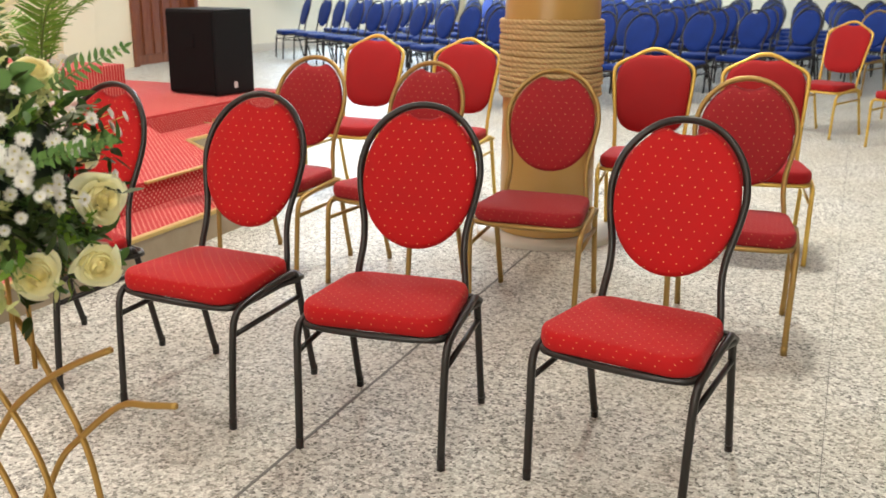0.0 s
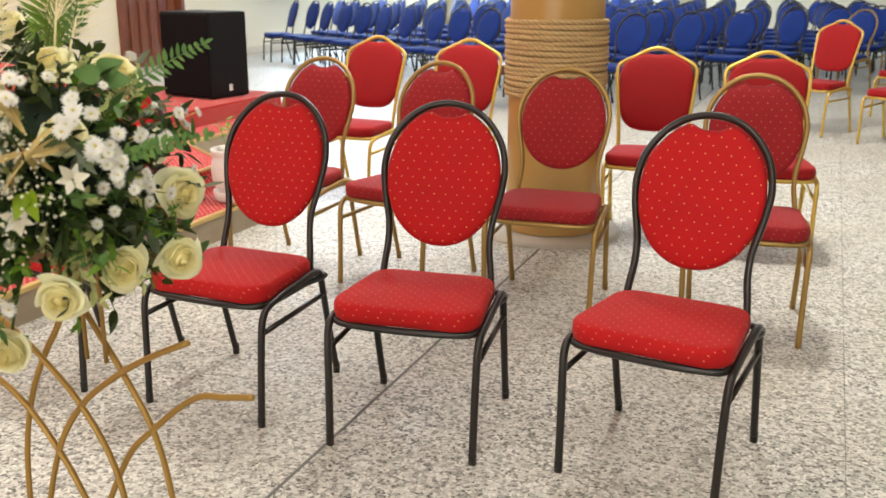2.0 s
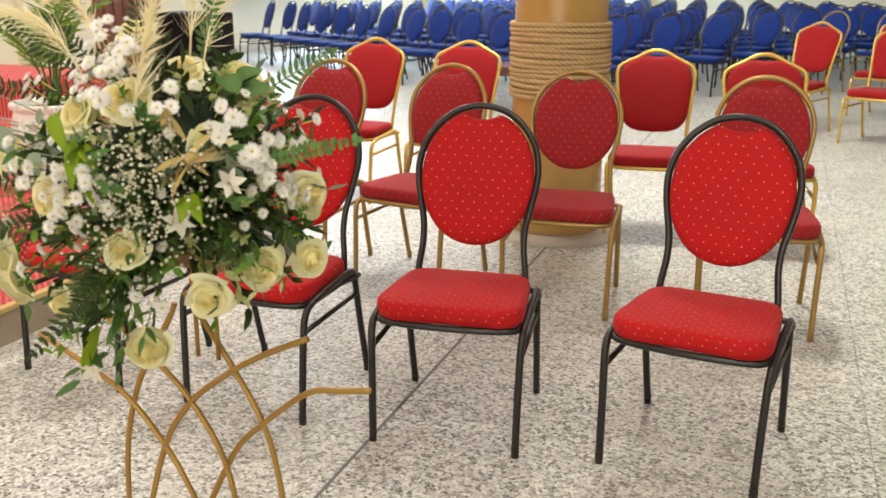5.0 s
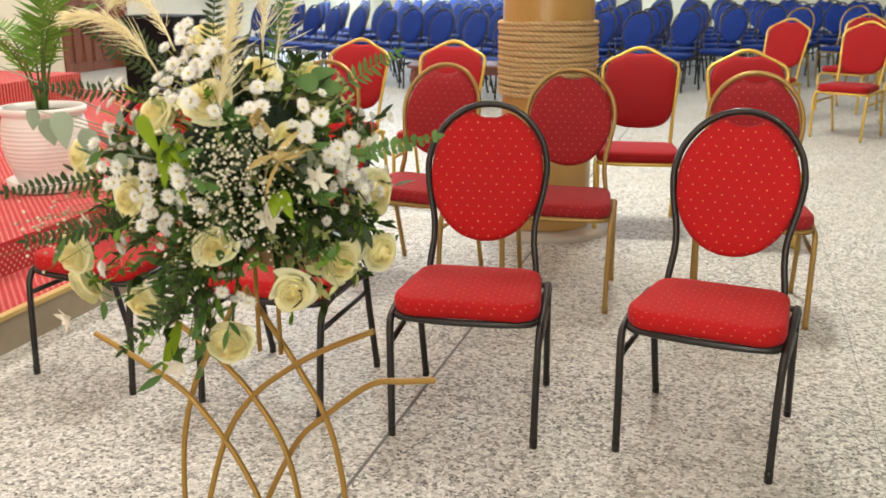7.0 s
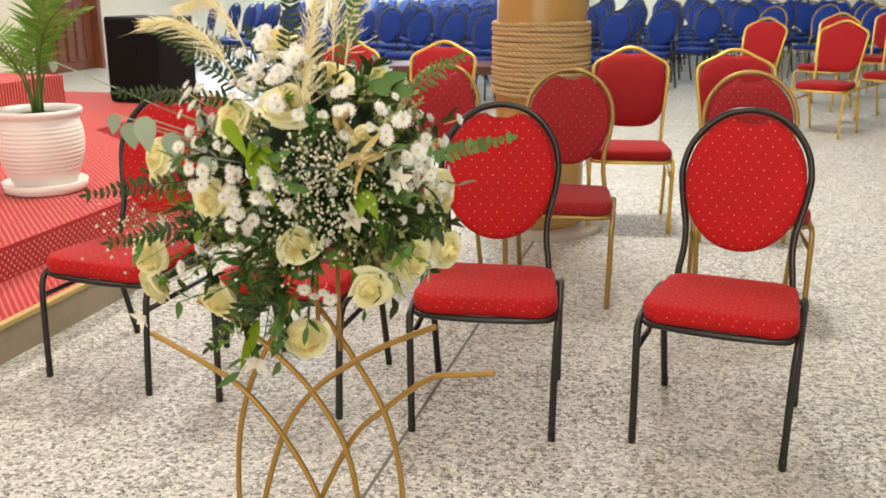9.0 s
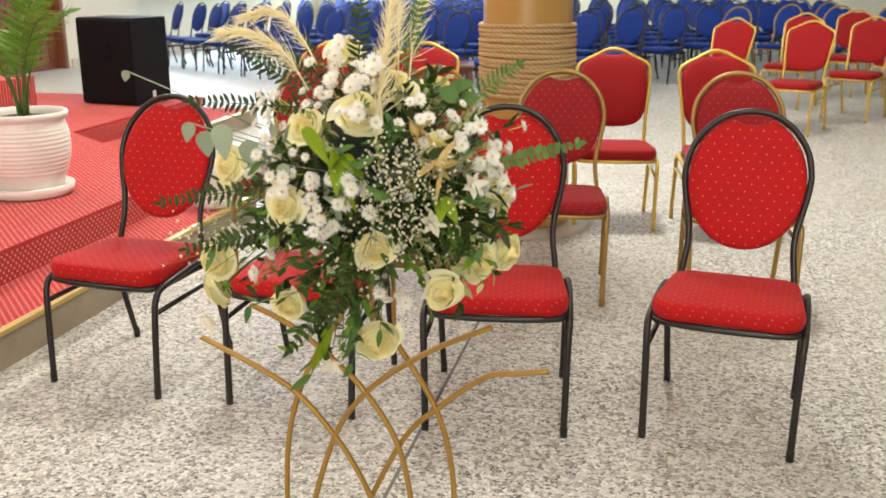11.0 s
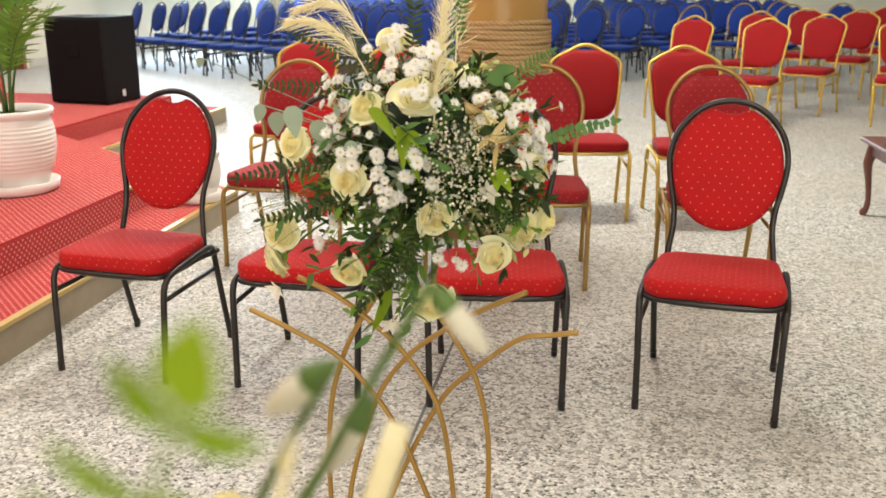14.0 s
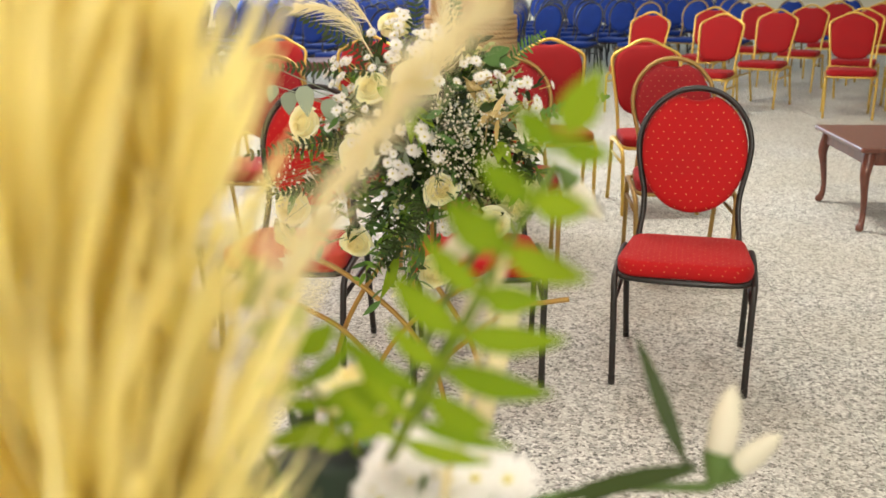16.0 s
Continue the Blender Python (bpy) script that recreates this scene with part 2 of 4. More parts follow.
petal_blush = leaf_material("blush_petal", (0.90, 0.84, 0.68), (0.93, 0.90, 0.84), 0.6, 0.4)
flower_eye = material("yellow_green_eye", (0.62, 0.55, 0.15), 0.8)
bud_white = leaf_material("white_bud", (0.66, 0.62, 0.45), (0.86, 0.83, 0.70), 0.7, 0.3)
plume = leaf_material("dry_plume", (0.93, 0.83, 0.50), (0.96, 0.91, 0.68), 0.8, 0.45)
plume_gold = leaf_material("golden_plume", (0.98, 0.86, 0.36), (0.98, 0.91, 0.48), 0.8, 0.6)
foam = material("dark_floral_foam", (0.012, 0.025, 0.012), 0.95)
box_wood = wood("tray_wood", (0.36, 0.22, 0.10), (0.24, 0.13, 0.055), 0.5, 0.1)


# ---- mesh helpers ----
def mesh(name, verts, faces, mat, smooth=True):
    me = bpy.data.meshes.new(name)
    me.from_pydata([tuple(v) for v in verts], [], faces)
    me.materials.append(mat)
    if smooth:
        me.polygons.foreach_set("use_smooth", [True] * len(me.polygons))
    me.update()
    return me


class Geo:
    """Vertices and faces that are gathered into one mesh."""

    def __init__(self):
        self.v, self.f = [], []

    def add(self, verts, faces, m=None):
        k = len(self.v)
        self.v += [m @ Vector(p) for p in verts] if m is not None else [Vector(p) for p in verts]
        self.f += [tuple(i + k for i in f) for f in faces]
        return self

    def make(self, name, mat, smooth=True):
        return mesh(name, self.v, self.f, mat, smooth)


def part(name, me, parent, label="", m=None):
    ob = new(name, me)
    ob.parent = parent
    if m is not None:
        ob.matrix_basis = m
    if label:
        ob["label"] = label
    return ob


def thing(name, m, label, category, group="", kind=""):
    ob = new(name)
    ob.empty_display_size = 0.1
    ob.matrix_basis = m
    return tagged(ob, label, category, group, kind)


def spline(points, steps=6, closed=False):
    """Catmull-Rom through points."""
    p = [Vector(q) for q in points]
    out, count = [], len(p)
    for i in range(count if closed else count - 1):
        if closed:
            a, b, c, d = (p[(i + k) % count] for k in (-1, 0, 1, 2))
        else:
            a, b, c, d = p[max(i - 1, 0)], p[i], p[i + 1], p[min(i + 2, count - 1)]
        for k in range(steps):
            t = k / steps
            out.append(0.5 * (2 * b + (c - a) * t + (2 * a - 5 * b + 4 * c - d) * t * t + (3 * b - a - 3 * c + d) * t**3))
    if not closed:
        out.append(p[-1])
    return out


def tube(points, radius, sides=8, closed=False, flat=1.0, geo=None):
    """A swept tube; radius may be a list. flat squeezes it along its second axis."""
    p = [Vector(q) for q in points]
    count = len(p)
    g = geo or Geo()
    r = radius if isinstance(radius, (list, tuple)) else [radius] * count
    verts, faces = [], []
    normal = None
    for i in range(count):
        a, b = (p[i - 1], p[(i + 1) % count]) if closed else (p[max(i - 1, 0)], p[min(i + 1, count - 1)])
        d = (b - a).normalized()
        if normal is None:
            normal = d.orthogonal().normalized() if abs(d.z) > 0.9 or abs(d.x) < 0.2 else Vector((0, 0, 1))
        normal = (normal - d * normal.dot(d)).normalized()
        side = d.cross(normal)
        for k in range(sides):
            w = 2 * math.pi * (k + 0.5) / sides
            verts.append(p[i] + r[i] * (math.cos(w) * normal + flat * math.sin(w) * side))
    rings = count if closed else count - 1
    for i in range(rings):
        for k in range(sides):
            a, b = i * sides, ((i + 1) % count) * sides
            faces.append((a + k, a + (k + 1) % sides, b + (k + 1) % sides, b + k))
    if not closed:
        faces.append(tuple(range(sides))[::-1])
        faces.append(tuple((count - 1) * sides + k for k in range(sides)))
    return g.add(verts, faces)


def lathe(profile, sides=32, geo=None, m=None):
    g = geo or Geo()
    verts = [(r * math.cos(2 * math.pi * k / sides), r * math.sin(2 * math.pi * k / sides), z) for r, z in profile for k in range(sides)]
    faces = [(i * sides + k, i * sides + (k + 1) % sides, (i + 1) * sides + (k + 1) % sides, (i + 1) * sides + k) for i in range(len(profile) - 1) for k in range(sides)]
    return g.add(verts, faces, m)


def box(x0, y0, z0, x1, y1, z1, bevel=0.0, geo=None, m=None):
    bm = bmesh.new()
    bmesh.ops.create_cube(bm, size=1.0)
    for v in bm.verts:
        v.co = Vector(((x0 + x1) / 2 + v.co.x * (x1 - x0), (y0 + y1) / 2 + v.co.y * (y1 - y0), (z0 + z1) / 2 + v.co.z * (z1 - z0)))
    if bevel:
        bmesh.ops.bevel(bm, geom=bm.edges[:], offset=bevel, segments=2, profile=0.5, affect="EDGES")
    g = geo or Geo()
    bm.verts.index_update()
    g.add([v.co.copy() for v in bm.verts], [tuple(v.index for v in f.verts) for f in bm.faces], m)
    bm.free()
    return g


def prism(outline, z0, z1, geo=None):
    """An upright block over a plan outline, counter-clockwise."""
    g = geo or Geo()
    k = len(outline)
    verts = [(x, y, z0) for x, y in outline] + [(x, y, z1) for x, y in outline]
    faces = [(i, (i + 1) % k, k + (i + 1) % k, k + i) for i in range(k)] + [tuple(range(k))[::-1], tuple(range(k, 2 * k))]
    return g.add(verts, faces)


# ---- the hall ----
floor = new("floor")
tagged(floor, "speckled grey and white terrazzo hall floor in large slabs", "floor", kind="structure")
floor.matrix_basis = B
part("filler", box(-9.4, -8, -0.12, 13, 24, -0.004).make("filler", joint_dark, False), floor, "dark joint filler between slabs")

H0, H1 = 0.14, 0.28
WALL_U = -8.8


def wall(name, x0, y0, x1, y1, z0, z1, label, mat=None):
    ob = new(name, box(x0, y0, z0, x1, y1, z1).make(name, mat or wall_paint, False))
    ob.matrix_basis = B
    return tagged(ob, label, "wall", kind="structure")


DOOR_V0, DOOR_V1, TOP = 11.35, 12.85, 5.2
side_wall = thing("wall_west", B, "cream painted wall behind the stage with a doorway", "wall", kind="structure")
part("wall_panel", box(WALL_U - 0.25, -8, 0, WALL_U, DOOR_V0, TOP).make("wall_panel", wall_paint, False), side_wall)
part("wall_panel", box(WALL_U - 0.25, DOOR_V1, 0, WALL_U, 24, TOP).make("wall_panel", wall_paint, False), side_wall)
part("wall_panel", box(WALL_U - 0.25, DOOR_V0, 2.4, WALL_U, DOOR_V1, TOP).make("wall_panel", wall_paint, False), side_wall)
wall("wall_back", WALL_U - 0.25, 24, 13.25, 24.25, 0, TOP, "cream painted far wall of the hall")
wall("wall_east", 13, -8, 13.25, 24, 0, TOP, "cream painted side wall of the hall")
wall("wall_south", WALL_U - 0.25, -8.25, 13.25, -8, 0, TOP, "cream painted wall at the near end of the hall")
ceiling = new("ceiling", box(WALL_U - 0.25, -8.25, TOP, 13.25, 24.25, TOP + 0.2).make("ceiling", ceiling_paint, False))
ceiling.matrix_basis = B
tagged(ceiling, "plain pale hall ceiling", "ceiling", kind="structure")
pil = new("pilaster", box(WALL_U, 9.9, 0, WALL_U + 0.14, 10.5, TOP, 0.01).make("pilaster", wall_paint, False))
pil.matrix_basis = B
tagged(pil, "cream painted flat pilaster on the stage wall", "pilaster", kind="structure")
for v0, v1 in ((DOOR_V1 + 0.12, 23.98),):
    sk = new("baseboard", box(WALL_U, v0, 0, WALL_U + 0.03, v1, 0.13, 0.006).make("baseboard", skirt_paint, False))
    sk.matrix_basis = B
    tagged(sk, "pale beige skirting along the cream wall", "baseboard", kind="structure")
sk = new("baseboard", box(WALL_U + 0.03, 23.97, 0, 13, 24, 0.13, 0.006).make("baseboard", skirt_paint, False))
sk.matrix_basis = B
tagged(sk, "pale beige skirting along the far wall", "baseboard", kind="structure")

door = thing("door_1", B @ pose(WALL_U - 0.12, (DOOR_V0 + DOOR_V1) / 2, 0), "closed red-brown panelled wooden double door", "door", kind="structure")
half = (DOOR_V1 - DOOR_V0) / 2
part("door_frame", box(-0.1, -half, 0, 0.16, -half + 0.09, 2.4, 0.008).make("door_frame", door_wood, False), door)
part("door_frame", box(-0.1, half - 0.09, 0, 0.16, half, 2.4, 0.008).make("door_frame", door_wood, False), door)
part("door_frame", box(-0.1, -half + 0.09, 2.31, 0.16, half - 0.09, 2.4, 0.008).make("door_frame", door_wood, False), door)
for side in (-1, 1):
    a, b = sorted((side * 0.004, side * (half - 0.092)))
    leaf = part("door_leaf", box(-0.02, a, 0.005, 0.03, b, 2.305, 0.003).make("door_leaf", door_wood, False), door)
    for k in range(3):
        for z0, z1 in ((0.14, 0.95), (1.12, 2.17)):
            w = (b - a) / 3
            part("panel", box(0.03, a + k * w + 0.03, z0, 0.05, a + (k + 1) * w - 0.03, z1, 0.012).make("panel", door_wood, False), leaf)
    part("door_handle", tube(spline([(0.03, side * 0.05, 1.0), (0.08, side * 0.05, 1.0), (0.08, side * 0.15, 1.0)], 4), 0.01).make("door_handle", brass), leaf, "brass lever handle")

# stage: a stone step with a brass edge, then a carpeted step, with a canted corner
LOW = [(-2.37, -6), (-2.37, 4.9), (-3.82, 6.02), (-3.82, 8.3), (WALL_U, 8.3), (WALL_U, -6)]
TOPP = [(-2.71, -6), (-2.71, 4.735), (-4.19, 5.92), (-4.19, 7.95), (WALL_U, 7.95), (WALL_U, -6)]
stage = thing("stage", B, "low red-carpeted stage with stone lower step and brass nosing", "stage", kind="structure")
part("lower_step", prism(LOW, 0, H0 - 0.012).make("lower_step", concrete, False), stage, "brown stone riser of the lower step")
inner = [(-2.385, -6), (-2.385, 4.893), (-3.835, 6.013), (-3.835, 8.285), (WALL_U, 8.285), (WALL_U, -6)]
part("lower_carpet", prism(inner, H0 - 0.012, H0).make("lower_carpet", carpet, False), stage, "patterned red carpet on the lower tread")
g = Geo()
for (ax, ay), (bx, by) in zip(LOW[:3], LOW[1:4]):
    d = Vector((bx - ax, by - ay, 0))
    w = math.atan2(d.y, d.x)
    m = Matrix.Translation((ax, ay, H0)) @ Matrix.Rotation(w, 4, "Z")
    nose = box(0, -0.006, -0.016, d.length, 0.028, 0.004, 0.003, m=m)
    part("nosing", nose.make("nosing", brass, False), stage, "brass edge strip")
part("upper_step", prism(TOPP, H0, H1 - 0.012).make("upper_step", carpet_riser, False), stage, "patterned red carpet on the riser")
part("upper_carpet", prism(TOPP, H1 - 0.012, H1).make("upper_carpet", carpet, False), stage, "patterned red carpet on the stage floor")
part("nosing", box(-2.712, 4.2, H1 - 0.01, -2.69, 4.72, H1 + 0.004, 0.002).make("nosing", brass, False), stage, "brass edge strip")
dais = new("dais", prism([(-5.25, 2.0), (-5.25, 7.05), (WALL_U + 0.002, 7.05), (WALL_U + 0.002, 2.0)], H1, H1 + 0.26).make("dais", carpet, False))
dais.matrix_basis = B
tagged(dais, "raised red-carpeted block on the stage", "dais", kind="structure")

# pillar with a band of rope
PX, PY = -2.14, 4.70
pillar = thing("pillar", pose(PX, PY, 0), "round ochre-painted pillar on a pale plinth", "pillar", kind="structure")
part("shaft", lathe([(0.245, 0.035), (0.24, 0.3), (0.235, 1.2), (0.235, TOP - 0.001)], 48).make("shaft", pillar_paint), pillar)
part("plinth", lathe([(0.36, 0.0), (0.36, 0.022), (0.35, 0.03), (0.2, 0.031)], 48).make("plinth", plinth_paint), pillar, "pale low round plinth")
rope = thing("rope_band", pose(PX, PY, 0), "coarse jute rope wound round the ochre pillar", "rope")
random.seed(4)
for k in range(15):
    z = 0.738 + k * 0.0252
    ph = random.random() * 6
    ring = [((0.249 + 0.003 * math.sin(3 * w + ph)) * Vector((math.cos(w), math.sin(w), 0))) + Vector((0, 0, z + 0.003 * math.sin(w * 2 + ph))) for w in (2 * math.pi * i / 72 for i in range(72))]
    part("rope_turn", tube(ring, 0.0132 + random.uniform(-0.0012, 0.0010), 8, True).make("rope_turn", rope_mat), rope)

# ---- chairs ----
def seat_mesh(mat, w0=0.216, w1=0.196, front=-0.214, back=0.150, z0=0.366, z1=0.427):
    """A boxed cushion: bulging side wall, a piped seam and a flat, slightly crowned top."""
    def ring(inset, z):
        pts = []
        for cx, cy, a0 in ((w0, front, -90), (w1, back, 0), (-w1, back, 90), (-w0, front, 180)):
            r = 0.07
            ox, oy = cx - math.copysign(r, cx), cy + (r if cy < 0 else -r)
            for k in range(7):
                a = radians(a0 + 15 * k)
                x, y = ox + (r - inset) * math.cos(a), oy + (r - inset) * math.sin(a)
                bow = 0.012 * (1 - (x / w0) ** 2) if cy < 0 else 0.0
                pts.append((x, y - bow, z))
        return pts
    rings = [ring(0.010, z0), ring(0.003, z0 + 0.005), ring(-0.001, z0 + 0.022), ring(0.0, z1 - 0.014), ring(0.0025, z1 - 0.0065),
             ring(0.0045, z1 - 0.0045), ring(0.006, z1 - 0.001), ring(0.011, z1 + 0.001), ring(0.03, z1 + 0.004)]
    verts, k = [p for r in rings for p in r], 28
    for f, h in ((0.6, 0.008), (0.25, 0.0095)):
        verts += [(x * f, (y + 0.03) * f - 0.03, z1 + h) for x, y, z in rings[-1]]
    verts.append((0, -0.03, z1 + 0.010))
    n_r = len(rings) + 1
    faces = [(i * k + j, i * k + (j + 1) % k, (i + 1) * k + (j + 1) % k, (i + 1) * k + j) for i in range(n_r) for j in range(k)]
    faces += [(n_r * k + j, n_r * k + (j + 1) % k, (n_r + 1) * k) for j in range(k)] + [tuple(range(k))[::-1]]
    return mesh("seat", verts, faces, mat)


def lean(z):
    """How far the back stands behind, by height."""
    return 0.145 + 0.20 * (z - 0.43) + 0.20 * max(z - 0.43, 0) ** 2


def back_frame_path(kind):
    if kind == "oval":
        loop = [(-0.176, 0.362), (-0.170, 0.44), (-0.161, 0.51), (-0.163, 0.575), (-0.177, 0.64), (-0.188, 0.70), (-0.190, 0.75), (-0.176, 0.81), (-0.147, 0.857), (-0.111, 0.892), (-0.062, 0.918)]
    else:
        loop = [(-0.176, 0.362), (-0.177, 0.46), (-0.184, 0.58), (-0.196, 0.70), (-0.205, 0.80), (-0.200, 0.838), (-0.175, 0.863), (-0.10, 0.899), (-0.05, 0.925)]
    loop = loop + [(0, 0.928 if kind == "oval" else 0.935)] + [(-x, z) for x, z in reversed(loop)]
    return spline([(x, lean(z), z) for x, z in loop], 4)


def pad_mesh(kind, mat, half=0.180, low=0.208):
    """The upholstered back, with the hand hole's dip at its top."""
    pts = []
    for k in range(64):
        a = 2 * math.pi * k / 64
        c, s = math.cos(a), math.sin(a)
        if kind == "oval":
            x = half * math.copysign(abs(c) ** 0.97, c)
            z = 0.716 + (0.198 if s > 0 else low) * math.copysign(abs(s) ** 0.97, s)
            if s > 0:
                z -= 0.026 * math.exp(-((x / 0.046) ** 4))
        else:
            x = 0.195 * math.copysign(abs(c) ** 0.42, c)
            z = 0.70 + (0.185 if s > 0 else 0.168) * math.copysign(abs(s) ** 0.5, s)
            x *= 0.90 + 0.10 * min(max((z - 0.52) / 0.28, 0), 1)
            if s > 0:
                z += 0.045 * max(0, 1 - abs(x) / 0.17) * min(1, s * 1.5) - 0.028 * math.exp(-((x / 0.035) ** 2))
            else:
                z -= 0.022 * max(0, 1 - (x / 0.19) ** 2) * -s
        pts.append((x, z))
    cz = 0.69
    verts, faces, k = [], [], 64
    for f, d in ((0.0, -0.024), (0.35, -0.0235), (0.7, -0.022), (0.9, -0.018), (0.97, -0.012), (1.0, 0.0), (0.97, 0.012), (0.9, 0.017), (0.6, 0.02), (0.0, 0.021)):
        for x, z in pts:
            zz = cz + (z - cz) * f
            verts.append((x * f, lean(zz) + d, zz))
    faces = [(i * k + j, i * k + (j + 1) % k, (i + 1) * k + (j + 1) % k, (i + 1) * k + j) for i in range(9) for j in range(k)]
    return mesh("backrest", verts, faces, mat)


def side_leg_path(s, rear):
    """Front leg with its bend and seat rail, or the splayed rear leg."""
    if not rear:
        return spline([(s * 0.212, -0.227, 0.02), (s * 0.214, -0.219, 0.17), (s * 0.217, -0.210, 0.30), (s * 0.219, -0.198, 0.345), (s * 0.220, -0.165, 0.368), (s * 0.219, -0.05, 0.385), (s * 0.216, 0.06, 0.394), (s * 0.214, 0.105, 0.392)], 4)
    return spline([(s * 0.214, 0.095, 0.393), (s * 0.213, 0.122, 0.386), (s * 0.212, 0.138, 0.355), (s * 0.210, 0.166, 0.24), (s * 0.208, 0.206, 0.085), (s * 0.207, 0.224, 0.02)], 4)


def make_chair(name, label, kind, metal, back_mat, seat_mat, group, rise=0.0, pad=(0.180, 0.208)):
    chair = thing(name, pose(0, 0, -50), label, "chair", group)
    part("seat", seat_mesh(seat_mat, z0=0.376 + rise, z1=0.429 + rise), chair)
    part("backrest", pad_mesh(kind, back_mat, *pad), chair)
    part("back_frame", tube(back_frame_path(kind), 0.0112, 8, flat=0.9).make("back_frame", metal), chair)
    rail = spline([(-0.185, 0.18, 0.367 + rise), (-0.203, 0.05, 0.367 + rise), (-0.207, -0.16, 0.367 + rise), (-0.15, -0.205, 0.367 + rise), (0, -0.217, 0.367 + rise), (0.15, -0.205, 0.367 + rise), (0.207, -0.16, 0.367 + rise), (0.203, 0.05, 0.367 + rise), (0.185, 0.18, 0.367 + rise)], 4, True)
    part("seat_frame", tube(rail, 0.0100, 8, True).make("seat_frame", metal), chair)
    for s in (-1, 1):
        for rear in (False, True):
            leg = part("leg", tube(side_leg_path(s, rear), 0.0112, 8).make("leg", metal), chair)
            y = 0.2255 if rear else -0.2275
            part("foot", lathe([(0.0, 0.0), (0.0116, 0.0), (0.0120, 0.03), (0.0105, 0.034)], 10, m=Matrix.Translation((s * (0.207 if rear else 0.212), y, 0))).make("foot", metal), leg)
        part("stretcher", tube([(s * 0.216, -0.209, 0.29), (s * 0.211, 0.148, 0.305)], 0.0085, 8).make("stretcher", metal), chair)
    return chair


chair_black = make_chair("banquet_chair", "red dotted banquet chair with oval back and black frame", "oval", black_metal, fabric_back, fabric_seat, "black-framed front chairs")
chair_gold = make_chair("banquet_chair", "faded red dotted banquet chair with oval back and gold frame", "oval", gold_metal, fabric_old_back, fabric_old_seat, "gold oval-backed chairs", 0.012, (0.178, 0.190))
chair_crown = make_chair("banquet_chair", "plain red banquet chair with crowned back and bright gold frame", "crown", gold_bright, fabric_plain, fabric_plain, "gold crown-backed chairs", 0.010)
chair_blue = make_chair("banquet_chair", "blue banquet chair with oval back and black frame", "oval", black_metal, fabric_blue, fabric_blue, "blue audience chairs")
chair_blue_gold = make_chair("banquet_chair", "blue banquet chair with oval back and gold frame", "oval", gold_metal, fabric_blue, fabric_blue, "blue gold-framed chairs")


def rows_of(first, places):
    for k, (x, y, r) in enumerate(places):
        m = pose(x, y, 0, 0, 0, r)
        if k == 0:
            first.matrix_basis = m
        else:
            copy_thing(first, m)


rows_of(chair_black, [(-2.559, 2.215, 8), (-1.92, 2.363, 12.5), (-1.304, 2.515, 20.7), (-0.628, 2.734, 6.2)])
rows_of(chair_gold, [(-2.807, 3.487, 11), (-2.24, 3.62, 5), (-1.576, 3.711, 18.5), (-0.843, 3.944, 19)])
rows_of(chair_crown, [(-3.59, 4.80, 10), (-2.955, 4.93, 14), (-1.729, 4.986, 22), (-1.159, 5.074, 24),
                      (-2.03, 9.02, -16), (-1.30, 8.75, -12), (-0.90, 9.85, -18), (-0.10, 9.30, 3), (-1.60, 10.45, -16), (-0.06, 10.35, -10),
                      (-1.22, 11.75, -16), (-0.62, 11.35, -14), (0.45, 10.0, 4), (-0.35, 12.75, -14), (0.15, 12.1, -12), (0.55, 11.4, -8), (0.3, 13.6, -12), (0.95, 12.9, -8)])
random.seed(11)
blue = []
for row in range(9):
    ex, ey = -4.15 + 0.25 * row, 9.45 + 0.92 * row
    for k in range(14):
        t = k / 11
        x, y = ex - 5.75 * t - 0.1 * row * t, ey + 1.15 * t + 0.35 * t * t
        blue.append((x + random.uniform(-0.04, 0.04), y + random.uniform(-0.05, 0.05), -13 - 9 * t * t + random.uniform(-5, 5)))
rows_of(chair_blue, blue)
rows_of(chair_blue_gold, [(-2.65, 12.3, -18), (-2.2, 13.4, -20), (-1.55, 13.2, -16), (-0.95, 13.9, -15), (-1.85, 14.75, -17), (-0.2, 14.4, -14)])

# ---- lamps: ceiling panels, and unseen windows added to carry daylight ----
LAMPS = [(-5.5, 0.3, 130), (-5.5, 5.8, 150), (-5.5, 11.3, 150), (0.5, 0.3, 105), (-1.0, 6.0, 325), (-1.0, 11.7, 60), (5.5, 0.3, 40), (5.5, 5.8, 15), (0.3, -5.2, 130)]
for u, v, power in LAMPS:
    lamp = thing("ceiling_light", B @ pose(u, v, TOP), "square recessed white ceiling light panel", "ceiling light", "hall ceiling lights")
    part("frame", box(-0.62, -0.62, -0.05, 0.62, 0.62, -0.002, 0.01).make("frame", ceiling_paint, False), lamp)
    area("ceiling_lamp", B @ pose(u, v, TOP - 0.07), 0.9, 0.9, power, (1.0, 0.955, 0.86))
# added fill from behind the camera; no window is known on this wall
area("unseen_window_light", B @ pose(0.0, -7.75, 2.5, 90, 0, 0), 6.0, 2.8, 380.0, (1.0, 0.975, 0.90))
# unseen windows, assumed from the bluish light on the far left floor
area("unseen_window_light", B @ pose(-5.5, 23.9, 2.6, 90, 0, 180), 5.0, 3.6, 360.0, (0.62, 0.80, 1.0))
area("unseen_window_light", B @ pose(WALL_U + 0.1, 18.0, 2.5, 90, 0, -90), 6.0, 2.8, 1000.0, (0.62, 0.80, 1.0))


